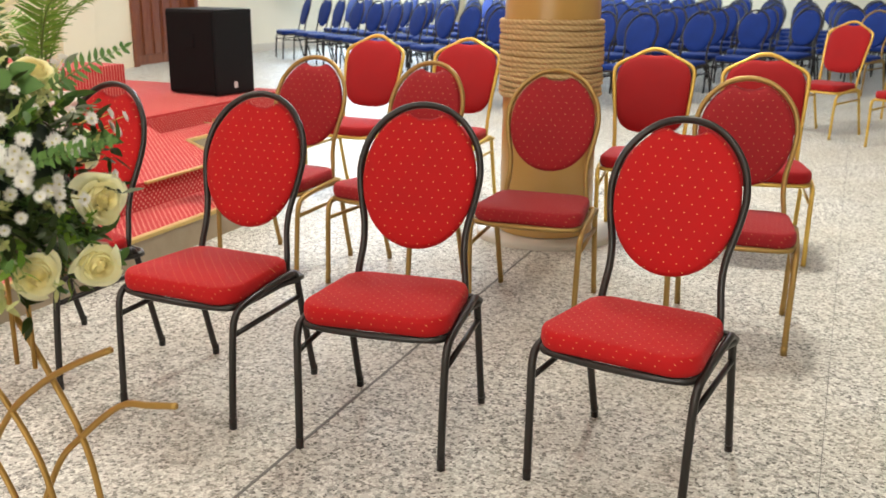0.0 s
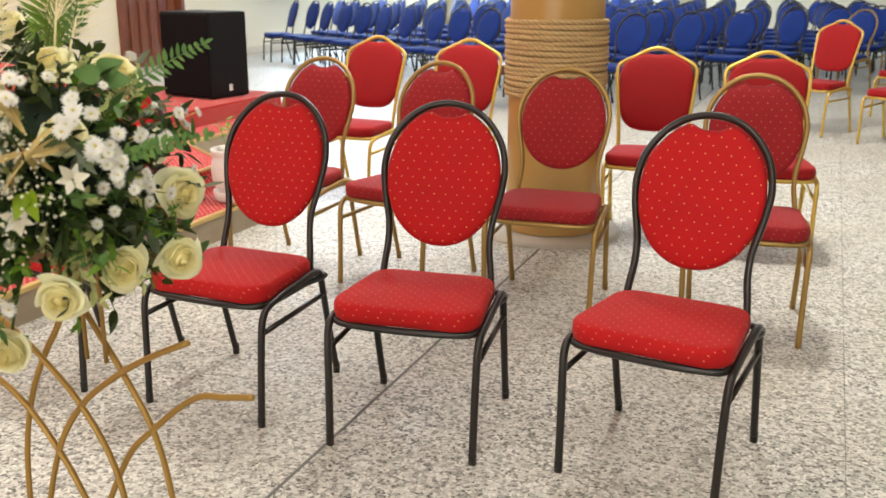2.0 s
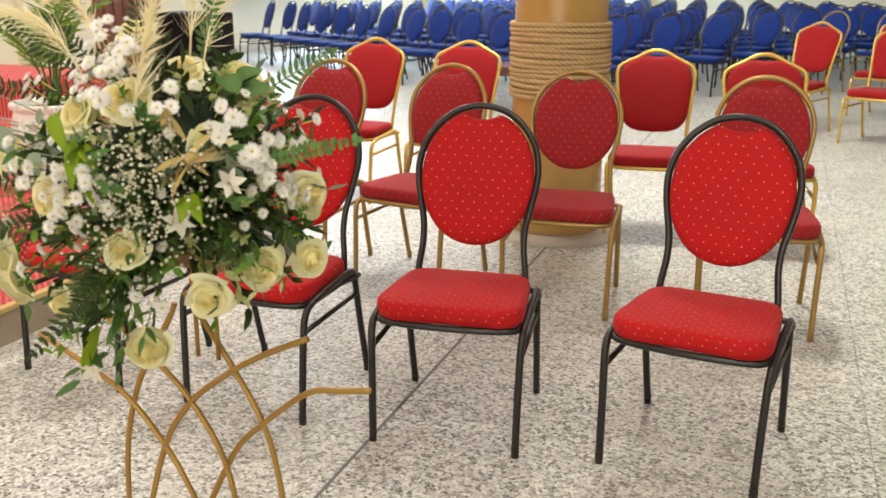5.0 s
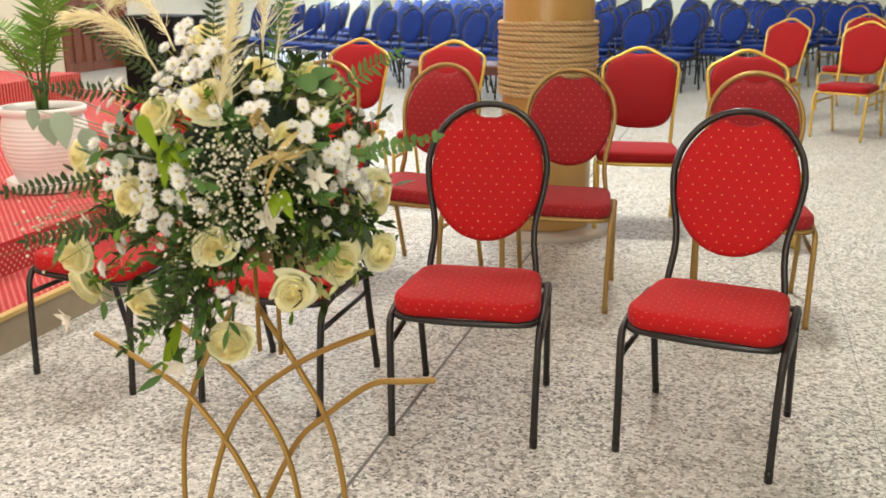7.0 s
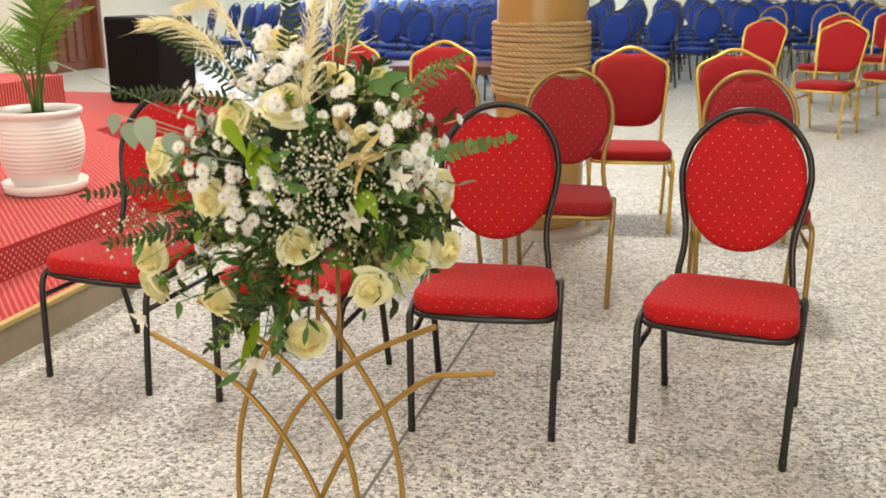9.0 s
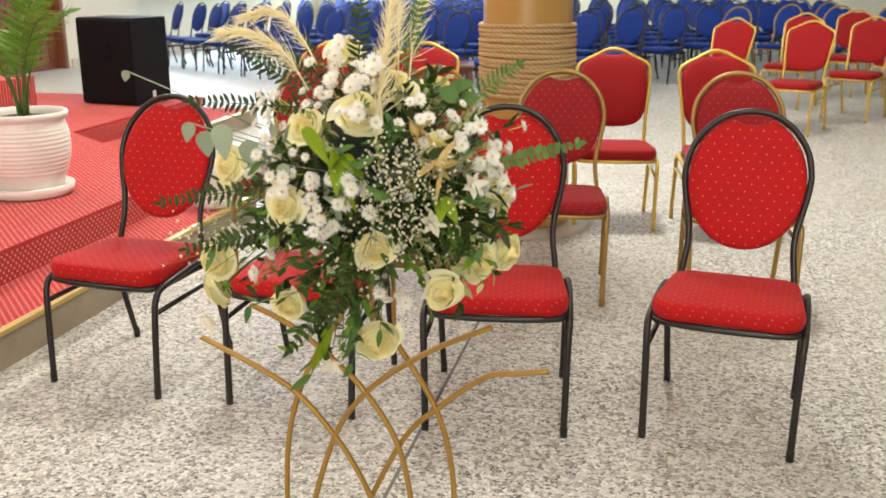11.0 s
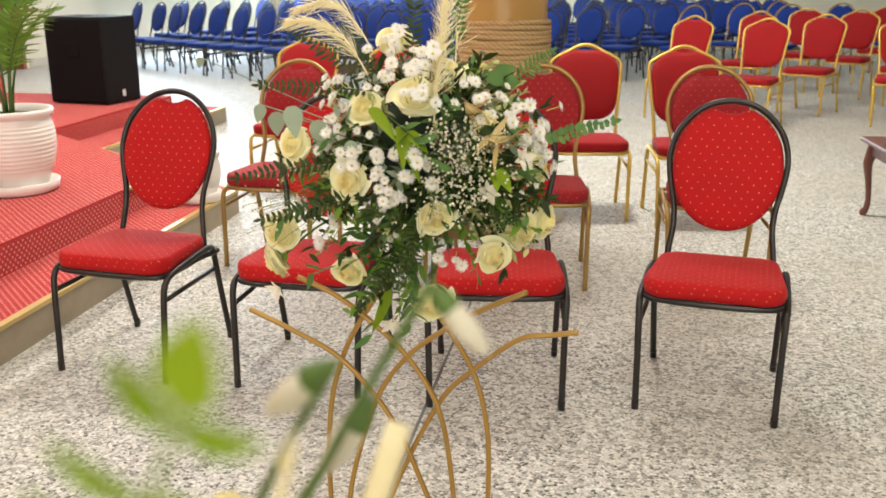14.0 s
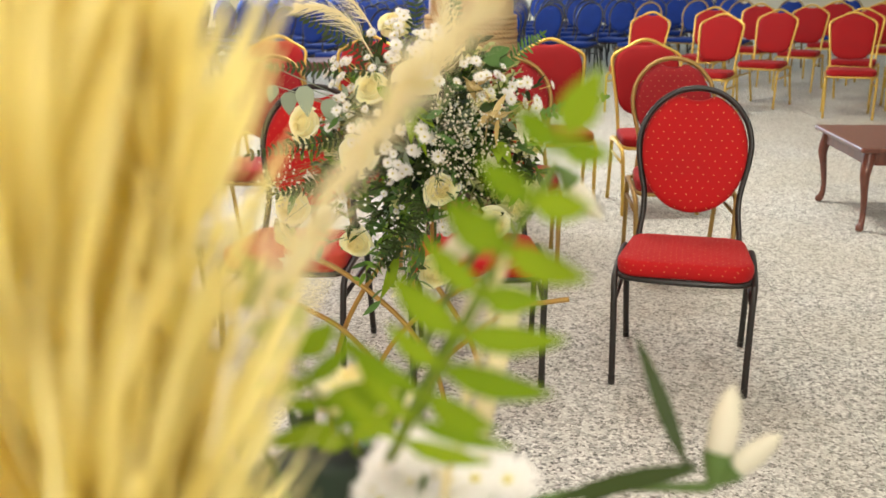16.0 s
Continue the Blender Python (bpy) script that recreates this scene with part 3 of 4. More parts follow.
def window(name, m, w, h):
    """A tall hall window, added out of view: frame, mullions and sill against the wall."""
    win = thing(name, m, "tall unseen window with a pale painted frame, added to carry daylight", "window", kind="structure")
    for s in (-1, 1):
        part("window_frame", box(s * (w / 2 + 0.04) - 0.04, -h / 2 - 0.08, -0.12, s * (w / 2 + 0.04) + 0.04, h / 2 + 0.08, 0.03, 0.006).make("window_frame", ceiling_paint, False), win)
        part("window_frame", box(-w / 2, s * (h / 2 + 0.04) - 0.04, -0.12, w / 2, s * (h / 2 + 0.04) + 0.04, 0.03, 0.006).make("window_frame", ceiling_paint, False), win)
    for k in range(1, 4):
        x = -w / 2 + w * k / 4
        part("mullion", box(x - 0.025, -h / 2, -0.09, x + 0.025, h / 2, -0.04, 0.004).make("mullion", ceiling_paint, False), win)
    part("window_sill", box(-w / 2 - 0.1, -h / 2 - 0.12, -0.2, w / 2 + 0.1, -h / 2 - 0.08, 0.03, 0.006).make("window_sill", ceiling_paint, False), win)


# added frame round the fill lamp on the near wall
window("added_window_1", B @ pose(0.0, -7.75, 2.5, 90, 0, 0), 6.0, 2.8)
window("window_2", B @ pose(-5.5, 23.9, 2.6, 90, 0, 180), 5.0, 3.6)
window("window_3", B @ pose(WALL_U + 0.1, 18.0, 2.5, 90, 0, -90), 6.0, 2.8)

# ---- on the stage ----
spk = thing("loudspeaker", pose(-6.44, 6.02, H1, 0, 0, 5.4), "large black subwoofer loudspeaker on the red stage", "speaker")
part("cabinet", box(-0.29, -0.215, 0.008, 0.29, 0.235, 0.725, 0.012).make("cabinet", speaker_paint, False), spk)
part("grille", box(-0.275, -0.232, 0.03, 0.275, -0.214, 0.705, 0.006).make("grille", grille, False), spk, "black front grille")
part("side_panel", box(0.289, -0.2, 0.03, 0.294, 0.22, 0.70, 0.002).make("side_panel", speaker_paint, False), spk)
part("handle_cup", box(-0.06, -0.24, 0.40, 0.06, -0.231, 0.52, 0.004).make("handle_cup", grille, False), spk, "recessed black handle")
part("badge", box(0.294, -0.02, 0.06, 0.298, 0.02, 0.115, 0.001).make("badge", badge_mat, False), spk, "small pale badge")
for x in (-0.24, 0.24):
    for y in (-0.17, 0.19):
        part("foot", lathe([(0, 0), (0.02, 0), (0.022, 0.009), (0, 0.009)], 12, m=Matrix.Translation((x, y, 0))).make("foot", rubber), spk)


def blade(geo, base, tip, width, normal, droop=0.0, cup=0.15, steps=5, shape=0.5):
    """A pointed leaf blade from base to tip, folded a little along its midrib."""
    base, tip = Vector(base), Vector(tip)
    d = tip - base
    side = d.cross(Vector(normal))
    if side.length < 1e-9:
        side = d.orthogonal()
    side.normalize()
    up = side.cross(d).normalized()
    length = d.length
    verts, faces = [], []
    for i in range(steps + 1):
        t = i / steps
        w = width * 0.5 * (math.sin(math.pi * min(max(t, 0.02), 0.985) ** (0.5 + shape * 0.6)) ** 0.8)
        c = base + d * t - up * droop * length * t * t
        verts += [c - side * w + up * cup * w, c, c + side * w + up * cup * w]
    for i in range(steps):
        a = 3 * i
        faces += [(a, a + 1, a + 4, a + 3), (a + 1, a + 2, a + 5, a + 4)]
    geo.add(verts, faces)


def frond(name, base, tip, leaf_len, leaf_w, pairs, mat, parent, up=(0, 0, 1), sag=0.08, rnd=random, stem_r=0.0012, label="", lean_in=0.5):
    """A fern-like sprig: a bent stem with leaflets in pairs."""
    base, tip = Vector(base), Vector(tip)
    d = tip - base
    L = d.length
    up = Vector(up)
    side = d.cross(up)
    side = side.normalized() if side.length > 1e-6 else d.orthogonal().normalized()
    up = side.cross(d).normalized()
    line = [base + d * t + up * sag * L * math.sin(math.pi * t) for t in (i / 8 for i in range(9))]
    g = Geo()
    tube(line, [stem_r * (1.2 - 0.8 * i / 8) for i in range(9)], 5, geo=g)
    for k in range(pairs):
        t = 0.12 + 0.86 * k / (pairs - 1)
        p = base + d * t + up * sag * L * math.sin(math.pi * t)
        size = leaf_len * (0.55 + 0.45 * math.sin(math.pi * min(0.15 + t, 1.0)))
        for s in (-1, 1):
            aim = (side * s + d.normalized() * (lean_in + rnd.uniform(-0.1, 0.15)) + up * rnd.uniform(-0.15, 0.3)).normalized()
            blade(g, p, p + aim * size * rnd.uniform(0.65, 1.2), leaf_w * rnd.uniform(0.8, 1.3), up + side * rnd.uniform(-0.4, 0.4), 0.1, 0.2, 4)
    blade(g, line[-1], line[-1] + d.normalized() * leaf_len * 0.7, leaf_w, up, 0.0, 0.2, 4)
    return part(name, g.make(name, mat), parent, label)


def pot(m, label, radius, height, palm):
    p = thing("potted_plant", m, label, "potted plant")
    r, h = radius, height
    prof = [(0.0, 0.02), (r * 0.62, 0.02), (r * 0.66, 0.03)]
    for k in range(65):
        t = k / 64
        body = r * (0.66 + 0.36 * math.sin(math.pi * (0.08 + 0.62 * t)) ** 1.2)
        prof.append((body + ((0.0, 0.003, 0.003, 0.0)[k % 4] if 0.25 < t < 0.9 else 0.0), 0.03 + (h - 0.075) * t))
    prof += [(r * 0.93, h - 0.042), (r * 1.02, h - 0.03), (r * 1.04, h - 0.012), (r * 1.02, h), (r * 0.95, h), (r * 0.92, h - 0.03), (r * 0.9, h - 0.045)]
    part("pot", lathe(prof, 48).make("pot", ceramic), p, "ribbed white pot")
    part("saucer", lathe([(0, 0.0), (r * 0.86, 0.0), (r * 0.98, 0.01), (r * 1.02, 0.055), (r * 0.99, 0.058), (r * 0.93, 0.022), (0, 0.018)], 48).make("saucer", ceramic), p, "white saucer")
    part("soil", lathe([(r * 0.915, h - 0.04), (r * 0.5, h - 0.025), (0.0, h - 0.02)], 32).make("soil", soil), p, "mossy soil")
    rnd = random.Random(7)
    for k in range(palm):
        a = k * 2.4 + rnd.uniform(-0.3, 0.3)
        reach, rise = rnd.uniform(0.12, 0.42), rnd.uniform(0.45, 0.95)
        b = Vector((0.025 * math.cos(a), 0.025 * math.sin(a), h - 0.03))
        out = Vector((math.cos(a), math.sin(a), 0))
        line = [b + out * reach * t**1.8 + Vector((0, 0, rise * (t - 0.28 * t**3))) for t in (i / 12 for i in range(13))]
        g = Geo()
        tube(line, [0.008 - 0.0055 * i / 12 for i in range(13)], 6, geo=g)
        stalk = part("stalk", g.make("stalk", stem_mat), p)
        g = Geo()
        for j in range(20):
            t = 0.34 + 0.66 * j / 19
            i = min(int(t * 12), 11)
            q = line[i].lerp(line[i + 1], t * 12 - i)
            d = (line[i + 1] - line[i]).normalized()
            side = d.cross(Vector((0, 0, 1)) if abs(d.z) < 0.95 else out)
            side = (side if side.length > 1e-4 else out.cross(d)).normalized()
            for s in (-1, 1):
                aim = (side * s * 0.9 + d * 0.75 + Vector((0, 0, rnd.uniform(-0.35, 0.1)))).normalized()
                ln = 0.13 * rnd.uniform(0.8, 1.15) * math.sin(math.pi * (0.18 + 0.74 * (t - 0.34) / 0.66)) + 0.03
                blade(g, q, q + aim * ln, 0.014, d.cross(aim) + Vector((0, 0, 0.3)), 0.25, 0.3, 4)
        part("frond", g.make("frond", leaf_palm), stalk)
    return p


pot(pose(-4.19, 3.13, H1), "white ribbed pot with a young green palm on the stage", 0.205, 0.42, 7)
small = pot(pose(-3.575, 3.80, H0), "small white ribbed pot with a leafy sprout on the step", 0.118, 0.28, 0)
rs = random.Random(5)
for k in range(5):
    g = Geo()
    a = k * 1.3
    p, q = Vector((0.03 * math.cos(a), 0.03 * math.sin(a), 0.25)), Vector((0.07 * math.cos(a), 0.07 * math.sin(a), 0.36 + 0.02 * k))
    tube([p, p.lerp(q, 0.6) + Vector((0, 0, 0.01)), q], 0.002, 5, geo=g)
    for j in range(5):
        w = p.lerp(q, 0.4 + 0.15 * j)
        blade(g, w, w + Vector((math.cos(a + j * 2.2), math.sin(a + j * 2.2), 0.5)) * 0.05, 0.028, (0, 0, 1), 0.2)
    part("sprout", g.make("sprout", leaf_fresh), small)


# ---- low tables ----
def low_table(m, length, depth, label):
    t = thing("coffee_table", m, label, "table", "low mahogany tables")
    h = 0.45
    part("tabletop", box(-length / 2, -depth / 2, h - 0.028, length / 2, depth / 2, h, 0.009).make("tabletop", table_wood, False), t)
    for y in (-1, 1):
        part("apron", box(-length / 2 + 0.09, y * (depth / 2 - 0.06) - 0.01, h - 0.10, length / 2 - 0.09, y * (depth / 2 - 0.06) + 0.01, h - 0.028, 0.003).make("apron", table_wood, False), t)
    for x in (-1, 1):
        part("apron", box(x * (length / 2 - 0.06) - 0.01, -depth / 2 + 0.09, h - 0.10, x * (length / 2 - 0.06) + 0.01, depth / 2 - 0.09, h - 0.028, 0.003).make("apron", table_wood, False), t)
        for y in (-1, 1):
            cx, cy = x * (length / 2 - 0.065), y * (depth / 2 - 0.065)
            o = Vector((x, y, 0)).normalized()
            prof = [(0.0, h - 0.03, 0.03), (0.012, h - 0.09, 0.032), (0.026, h - 0.15, 0.027), (0.014, h - 0.23, 0.019), (0.0, 0.11, 0.015), (0.006, 0.045, 0.017), (0.02, 0.02, 0.023), (0.022, 0.003, 0.018)]
            line = [Vector((cx, cy, z)) + o * d for d, z, r in prof]
            fine = spline(line, 4)
            radii = [prof[min(i // 4, 7)][2] * (1 - (i % 4) / 4) + prof[min(i // 4 + 1, 7)][2] * ((i % 4) / 4) for i in range(len(fine))]
            part("leg", tube(fine, radii, 10).make("leg", table_wood), t, "curved cabriole leg")
    return t


low_table(pose(0.365, 5.366, 0, 0, 0, 18), 1.15, 0.80, "dark mahogany coffee table with curved legs on terrazzo")
low_table(pose(-5.05, 8.75, 0, 0, 0, 28), 1.15, 0.60, "dark mahogany coffee table standing before blue chairs")


# ---- gold wire stand and flowers ----
ARCS = [[(-0.341, 0.712), (-0.243, 0.671), (-0.157, 0.626), (-0.083, 0.548), (-0.035, 0.472), (-0.004, 0.398), (0.05, 0.25), (0.115, 0.012)],
        [(-0.06, 0.80), (-0.083, 0.756), (-0.118, 0.703), (-0.157, 0.626), (-0.187, 0.517), (-0.197, 0.37), (-0.19, 0.2), (-0.16, 0.012)],
        [(0.207, 0.788), (0.127, 0.749), (0.055, 0.704), (-0.021, 0.641), (-0.083, 0.548), (-0.136, 0.379), (-0.16, 0.22), (-0.21, 0.012)],
        [(-0.039, 0.824), (0.002, 0.769), (0.049, 0.703), (0.102, 0.614), (0.127, 0.522), (0.135, 0.419), (0.128, 0.22), (0.10, 0.012)],
        [(-0.237, 0.786), (-0.16, 0.754), (-0.085, 0.701), (-0.021, 0.641), (0.038, 0.545), (0.064, 0.409), (0.075, 0.22), (0.06, 0.012)],
        [(0.300, 0.709), (0.249, 0.699), (0.189, 0.685), (0.102, 0.614), (0.04, 0.547), (-0.036, 0.394), (-0.085, 0.25), (-0.13, 0.012)]]


def wire_stand(m, label):
    st = thing("flower_stand", m, label, "flower stand", "gold wire flower stands")
    for k, arc in enumerate(ARCS):
        pts = [(s, (0.012 if k % 2 else -0.012) * (1 + 0.0 * z), z) for s, z in arc]
        part("wire_arc", tube(spline(pts, 5), 0.0052, 8).make("wire_arc", gold_wire), st)
    part("base_plate", lathe([(0, 0), (0.17, 0), (0.175, 0.008), (0, 0.012)], 40, m=Matrix.Translation((-0.03, 0, 0))).make("base_plate", gold_wire), st)
    part("tray", box(-0.05, -0.07, 0.895, 0.15, 0.06, 0.925, 0.004).make("tray", box_wood, False), st, "small brown wooden tray")
    for x in (-0.01, 0.03):
        part("tray_rod", tube([(x, 0, 0.72), (x, 0, 0.90)], 0.004, 6).make("tray_rod", gold_wire), st)
    return st


wire_stand(pose(-0.95, 1.205, 0, 0, 0, 11.3), "gold wire stand of crossing arcs under the flowers")


def rose_mesh(seed, openness, mats):
    """Some thirty petals in a spiral: furled upright at the heart, rolled back at the rim; unit radius about 1."""
    rnd = random.Random(seed)
    v, f, mi = [], [], []
    count, nu, nv = 26, 9, 8
    squeeze = rnd.uniform(0.88, 0.98)
    for k in range(count):
        q = k / (count - 1)
        a0 = k * 2.4 + rnd.uniform(-0.25, 0.25)
        rr = (0.06 + 0.82 * q**1.1) * rnd.uniform(0.95, 1.05)
        top = 0.60 - 0.46 * q**1.7 + rnd.uniform(-0.03, 0.03)
        wide = 1.75 - 0.95 * q**0.6
        curl = (0.03 + 0.24 * q**1.3) * openness
        base = len(v)
        for i in range(nv):
            t = i / (nv - 1)
            for j in range(nu):
                u = 2 * j / (nu - 1) - 1
                roll = max(t - 0.62, 0) / 0.38
                spread = wide * (0.45 + 0.55 * math.sin(0.5 * math.pi * min(1, t * 1.5)))
                ang = a0 + u * spread
                r = rr * (0.22 + 0.78 * math.sin(0.5 * math.pi * min(1.0, t * 1.3)) ** 0.8)
                r += curl * roll**1.6 * (1 + 0.35 * math.sin(2.5 * u + k)) - 0.40 * rr * (1 - q) ** 1.5 * roll + 0.05 * u * (0.4 + q) * t
                z = -0.5 + (top + 0.5) * t**0.9 * (1 - (0.10 + 0.16 * q) * abs(u) ** 2.6 * t)
                z += -curl * 0.75 * roll**2.2 + 0.05 * math.exp(-((u / 0.22) ** 2)) * roll * q + 0.018 * math.sin(5 * u + 2 * k + seed) * t * q
                v.append((r * math.cos(ang) * squeeze, r * math.sin(ang), z))
        for i in range(nv - 1):
            for j in range(nu - 1):
                a = base + i * nu + j
                f.append((a, a + 1, a + nu + 1, a + nu))
                mi.append(1 if q < 0.5 else 0 if q < 0.86 else 2)
    core = lathe([(0.78, -0.40), (0.74, -0.24), (0.60, -0.02), (0.44, 0.14), (0.26, 0.27), (0.10, 0.36), (0.0, 0.38)], 18)
    b = len(v)
    v += core.v
    f += [tuple(i + b for i in q) for q in core.f]
    mi += [1] * len(core.f)
    g = Geo()
    for k in range(5):
        w = 2 * math.pi * k / 5
        blade(g, (0.10 * math.cos(w), 0.10 * math.sin(w), -0.56), (0.78 * math.cos(w), 0.78 * math.sin(w), -0.46), 0.28, (0, 0, 1), 0.1)
    lathe([(0.0, -0.80), (0.16, -0.74), (0.22, -0.6), (0.15, -0.46)], 10, geo=g)
    b = len(v)
    v += g.v
    f += [tuple(i + b for i in q) for q in g.f]
    mi += [3] * len(g.f)
    me = mesh("rose", v, f, mats[0])
    for m in mats[1:]:
        me.materials.append(m)
    me.polygons.foreach_set("material_index", mi)
    return me


def daisy_mesh(seed):
    rnd = random.Random(seed)
    g = Geo()
    for ring, count, ln, tilt in ((0, 17, 1.0, 0.10), (1, 14, 0.86, 0.4), (2, 11, 0.62, 0.8)):
        for k in range(count):
            a = 2 * math.pi * (k + 0.5 * ring) / count + rnd.uniform(-0.08, 0.08)
            d = Vector((math.cos(a), math.sin(a), tilt)).normalized() * ln * rnd.uniform(0.9, 1.08)
            blade(g, d * 0.1, d, 0.24, (0, 0, 1), -0.06, 0.2, 3, 0.9)
    count = len(g.f)
    lathe([(0.17, 0.16), (0.14, 0.25), (0.0, 0.29)], 8, geo=g)
    tube([(0, 0, 0), (0.05, 0, -1.0), (0, 0, -2.2)], 0.07, 5, geo=g)
    me = g.make("daisy", petal_white)
    me.materials.append(flower_eye)
    me.polygons.foreach_set("material_index", [0] * count + [1] * (len(g.f) - count))
    return me


def lily_mesh(seed):
    """An open six-petalled blossom."""
    g = Geo()
    for k in range(6):
        a = 2 * math.pi * k / 6
        d = Vector((math.cos(a), math.sin(a), 1.0 + 0.25 * (k % 2)))
        blade(g, d * 0.08, d * 0.85, 0.66 if k % 2 else 0.5, (-math.cos(a), -math.sin(a), 1.6), 0.25, 0.3, 6)
    for k in range(4):
        tube([(0, 0, 0), (0.1 * math.cos(k * 1.6), 0.1 * math.sin(k * 1.6), 0.5)], 0.015, 4, geo=g)
    return g.make("blossom", petal_blush)


rose_mats = [petal_rose, petal_heart, petal_outer, leaf_fresh]
rose_meshes = [rose_mesh(k, o, rose_mats) for k, o in enumerate((1.0, 0.7, 1.25, 0.9))]
daisy_meshes = [daisy_mesh(k) for k in range(3)]
blossom_mesh = lily_mesh(1)


def facing(pos, normal, size, spin=0.0):
    q = Vector(normal).to_track_quat("Z", "Y")
    return Matrix.Translation(pos) @ q.to_matrix().to_4x4() @ Matrix.Rotation(spin, 4, "Z") @ Matrix.Scale(size, 4)


def plume_part(parent, base, tip, radius, strands, rnd, droop=0.35, wide=1.0, mat=None, bend=0.0, spread=0.5):
    """A feathery dry grass head on a stalk that arches over; its hairs hang to the outer side."""
    base, tip = Vector(base), Vector(tip)
    d = tip - base
    L = d.length
    side = d.orthogonal().normalized()
    other = d.cross(side).normalized()
    fall = Vector((d.x, d.y, 0))
    fall = fall.normalized() if fall.length > 1e-5 else side

    def spine(t):
        return base + d * t + bend * L * (Vector((0, 0, 1)) * math.sin(math.pi * t) * 0.6 - fall * 0.15 * math.sin(math.pi * t))
    g = Geo()
    tube([spine(i / 8 * 0.97) for i in range(9)], [0.0017 - 0.00014 * i for i in range(9)], 5, geo=g)
    for k in range(strands):
        t = rnd.random() ** 0.8
        p = spine(0.10 + 0.86 * t)
        way = (spine(min(0.12 + 0.86 * t, 1.0)) - spine(0.08 + 0.86 * t)).normalized()
        a = rnd.uniform(0, 6.283)
        out = side * math.cos(a) + other * math.sin(a)
        ln = radius * 2.1 * (1.0 - 0.5 * t) * rnd.uniform(0.5, 1.2)
        q = p + (way * 0.8 + out * rnd.uniform(0.1, spread)) * ln + (fall * 0.5 * bend - Vector((0, 0, droop * rnd.random()))) * ln
        blade(g, p, q, (0.0013 + 0.0011 * rnd.random()) * wide, out.cross(d) + out * 0.5, droop * 0.5, 0.3, 3, 0.4)
    return part("plume", g.make("plume", mat or plume), parent, "feathery dry pampas plume")


def breath_part(parent, base, centre, spread, count, rnd):
    """Baby's breath: thin branching stems with tiny white buds."""
    base, centre = Vector(base), Vector(centre)
    g, b = Geo(), Geo()
    for k in range(count):
        p = centre + Vector((rnd.gauss(0, spread), rnd.gauss(0, spread), rnd.gauss(0, spread)))
        mid = base.lerp(p, 0.55) + Vector((rnd.gauss(0, 0.006), rnd.gauss(0, 0.006), rnd.gauss(0, 0.006)))
        if k % 2 == 0:
            tube([base, mid, p], 0.0004, 4, geo=g)
        r = rnd.uniform(0.0015, 0.0027)
        lathe([(0.0, -r), (r * 0.75, -r * 0.6), (r, 0.1 * r), (r * 0.6, r * 0.8), (0.0, r * 0.7)], 6, geo=b, m=Matrix.Translation(p))
    spray = part("filler_spray", g.make("filler_spray", stem_mat), parent)
    tagged(part("bud_mist", b.make("bud_mist", bud_white), spray, "tiny white buds"), kind="stuff")


def leaf_sprig(parent, base, tip, size, mat, count, rnd, wide=0.42):
    base, tip = Vector(base), Vector(tip)
    g = Geo()
    d = tip - base
    tube([base, base + d * 0.6, tip], [0.0012, 0.001, 0.0006], 5, geo=g)
    for k in range(count):
        t = 0.25 + 0.75 * k / max(count - 1, 1)
        p = base + d * t
        aim = (d.normalized() * rnd.uniform(0.2, 0.9) + Vector((rnd.gauss(0, 1), rnd.gauss(0, 1), rnd.gauss(0, 0.8))).normalized()).normalized()
        blade(g, p, p + aim * size * rnd.uniform(0.7, 1.2), size * wide * rnd.uniform(0.8, 1.2), Vector((rnd.gauss(0, 1), rnd.gauss(0, 1), 1.2)), rnd.uniform(0, 0.25), 0.2, 5)
    return part("leaf_sprig", g.make("leaf_sprig", mat), parent)


C0 = Vector((-0.89, 1.14, 1.04))
flowers = thing("flower_arrangement", Matrix.Translation(C0 - Vector((0, 0, 0.16))), "round bouquet of cream roses, white daisies, ferns and dry plumes", "flower arrangement")
INV = flowers.matrix_basis.inverted()
rnd = random.Random(21)


def here(p):
    return INV @ Vector(p)


VIEW = Vector((0.62, -0.75, 0.22)).normalized()
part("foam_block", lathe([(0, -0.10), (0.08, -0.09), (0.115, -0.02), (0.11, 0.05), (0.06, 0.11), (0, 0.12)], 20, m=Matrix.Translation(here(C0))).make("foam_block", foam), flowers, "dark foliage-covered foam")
ROSES = [(-0.731, 1.034, 0.912), (-0.824, 1.002, 0.829), (-0.733, 1.234, 1.013), (-0.714, 1.118, 0.936), (-0.705, 1.203, 0.932), (-0.80, 0.962, 0.984), (-0.95, 0.959, 1.029), (-0.868, 1.034, 1.161),
         (-0.948, 1.012, 1.139), (-0.952, 1.125, 1.241), (-0.864, 1.133, 1.191), (-0.764, 1.082, 1.11), (-1.058, 0.971, 1.079), (-1.082, 0.955, 0.933), (-1.129, 1.003, 0.863), (-0.964, 0.974, 0.873),
         (-1.06, 1.25, 1.10), (-0.93, 1.34, 1.05), (-1.10, 1.15, 1.0), (-0.83, 1.21, 1.18)]
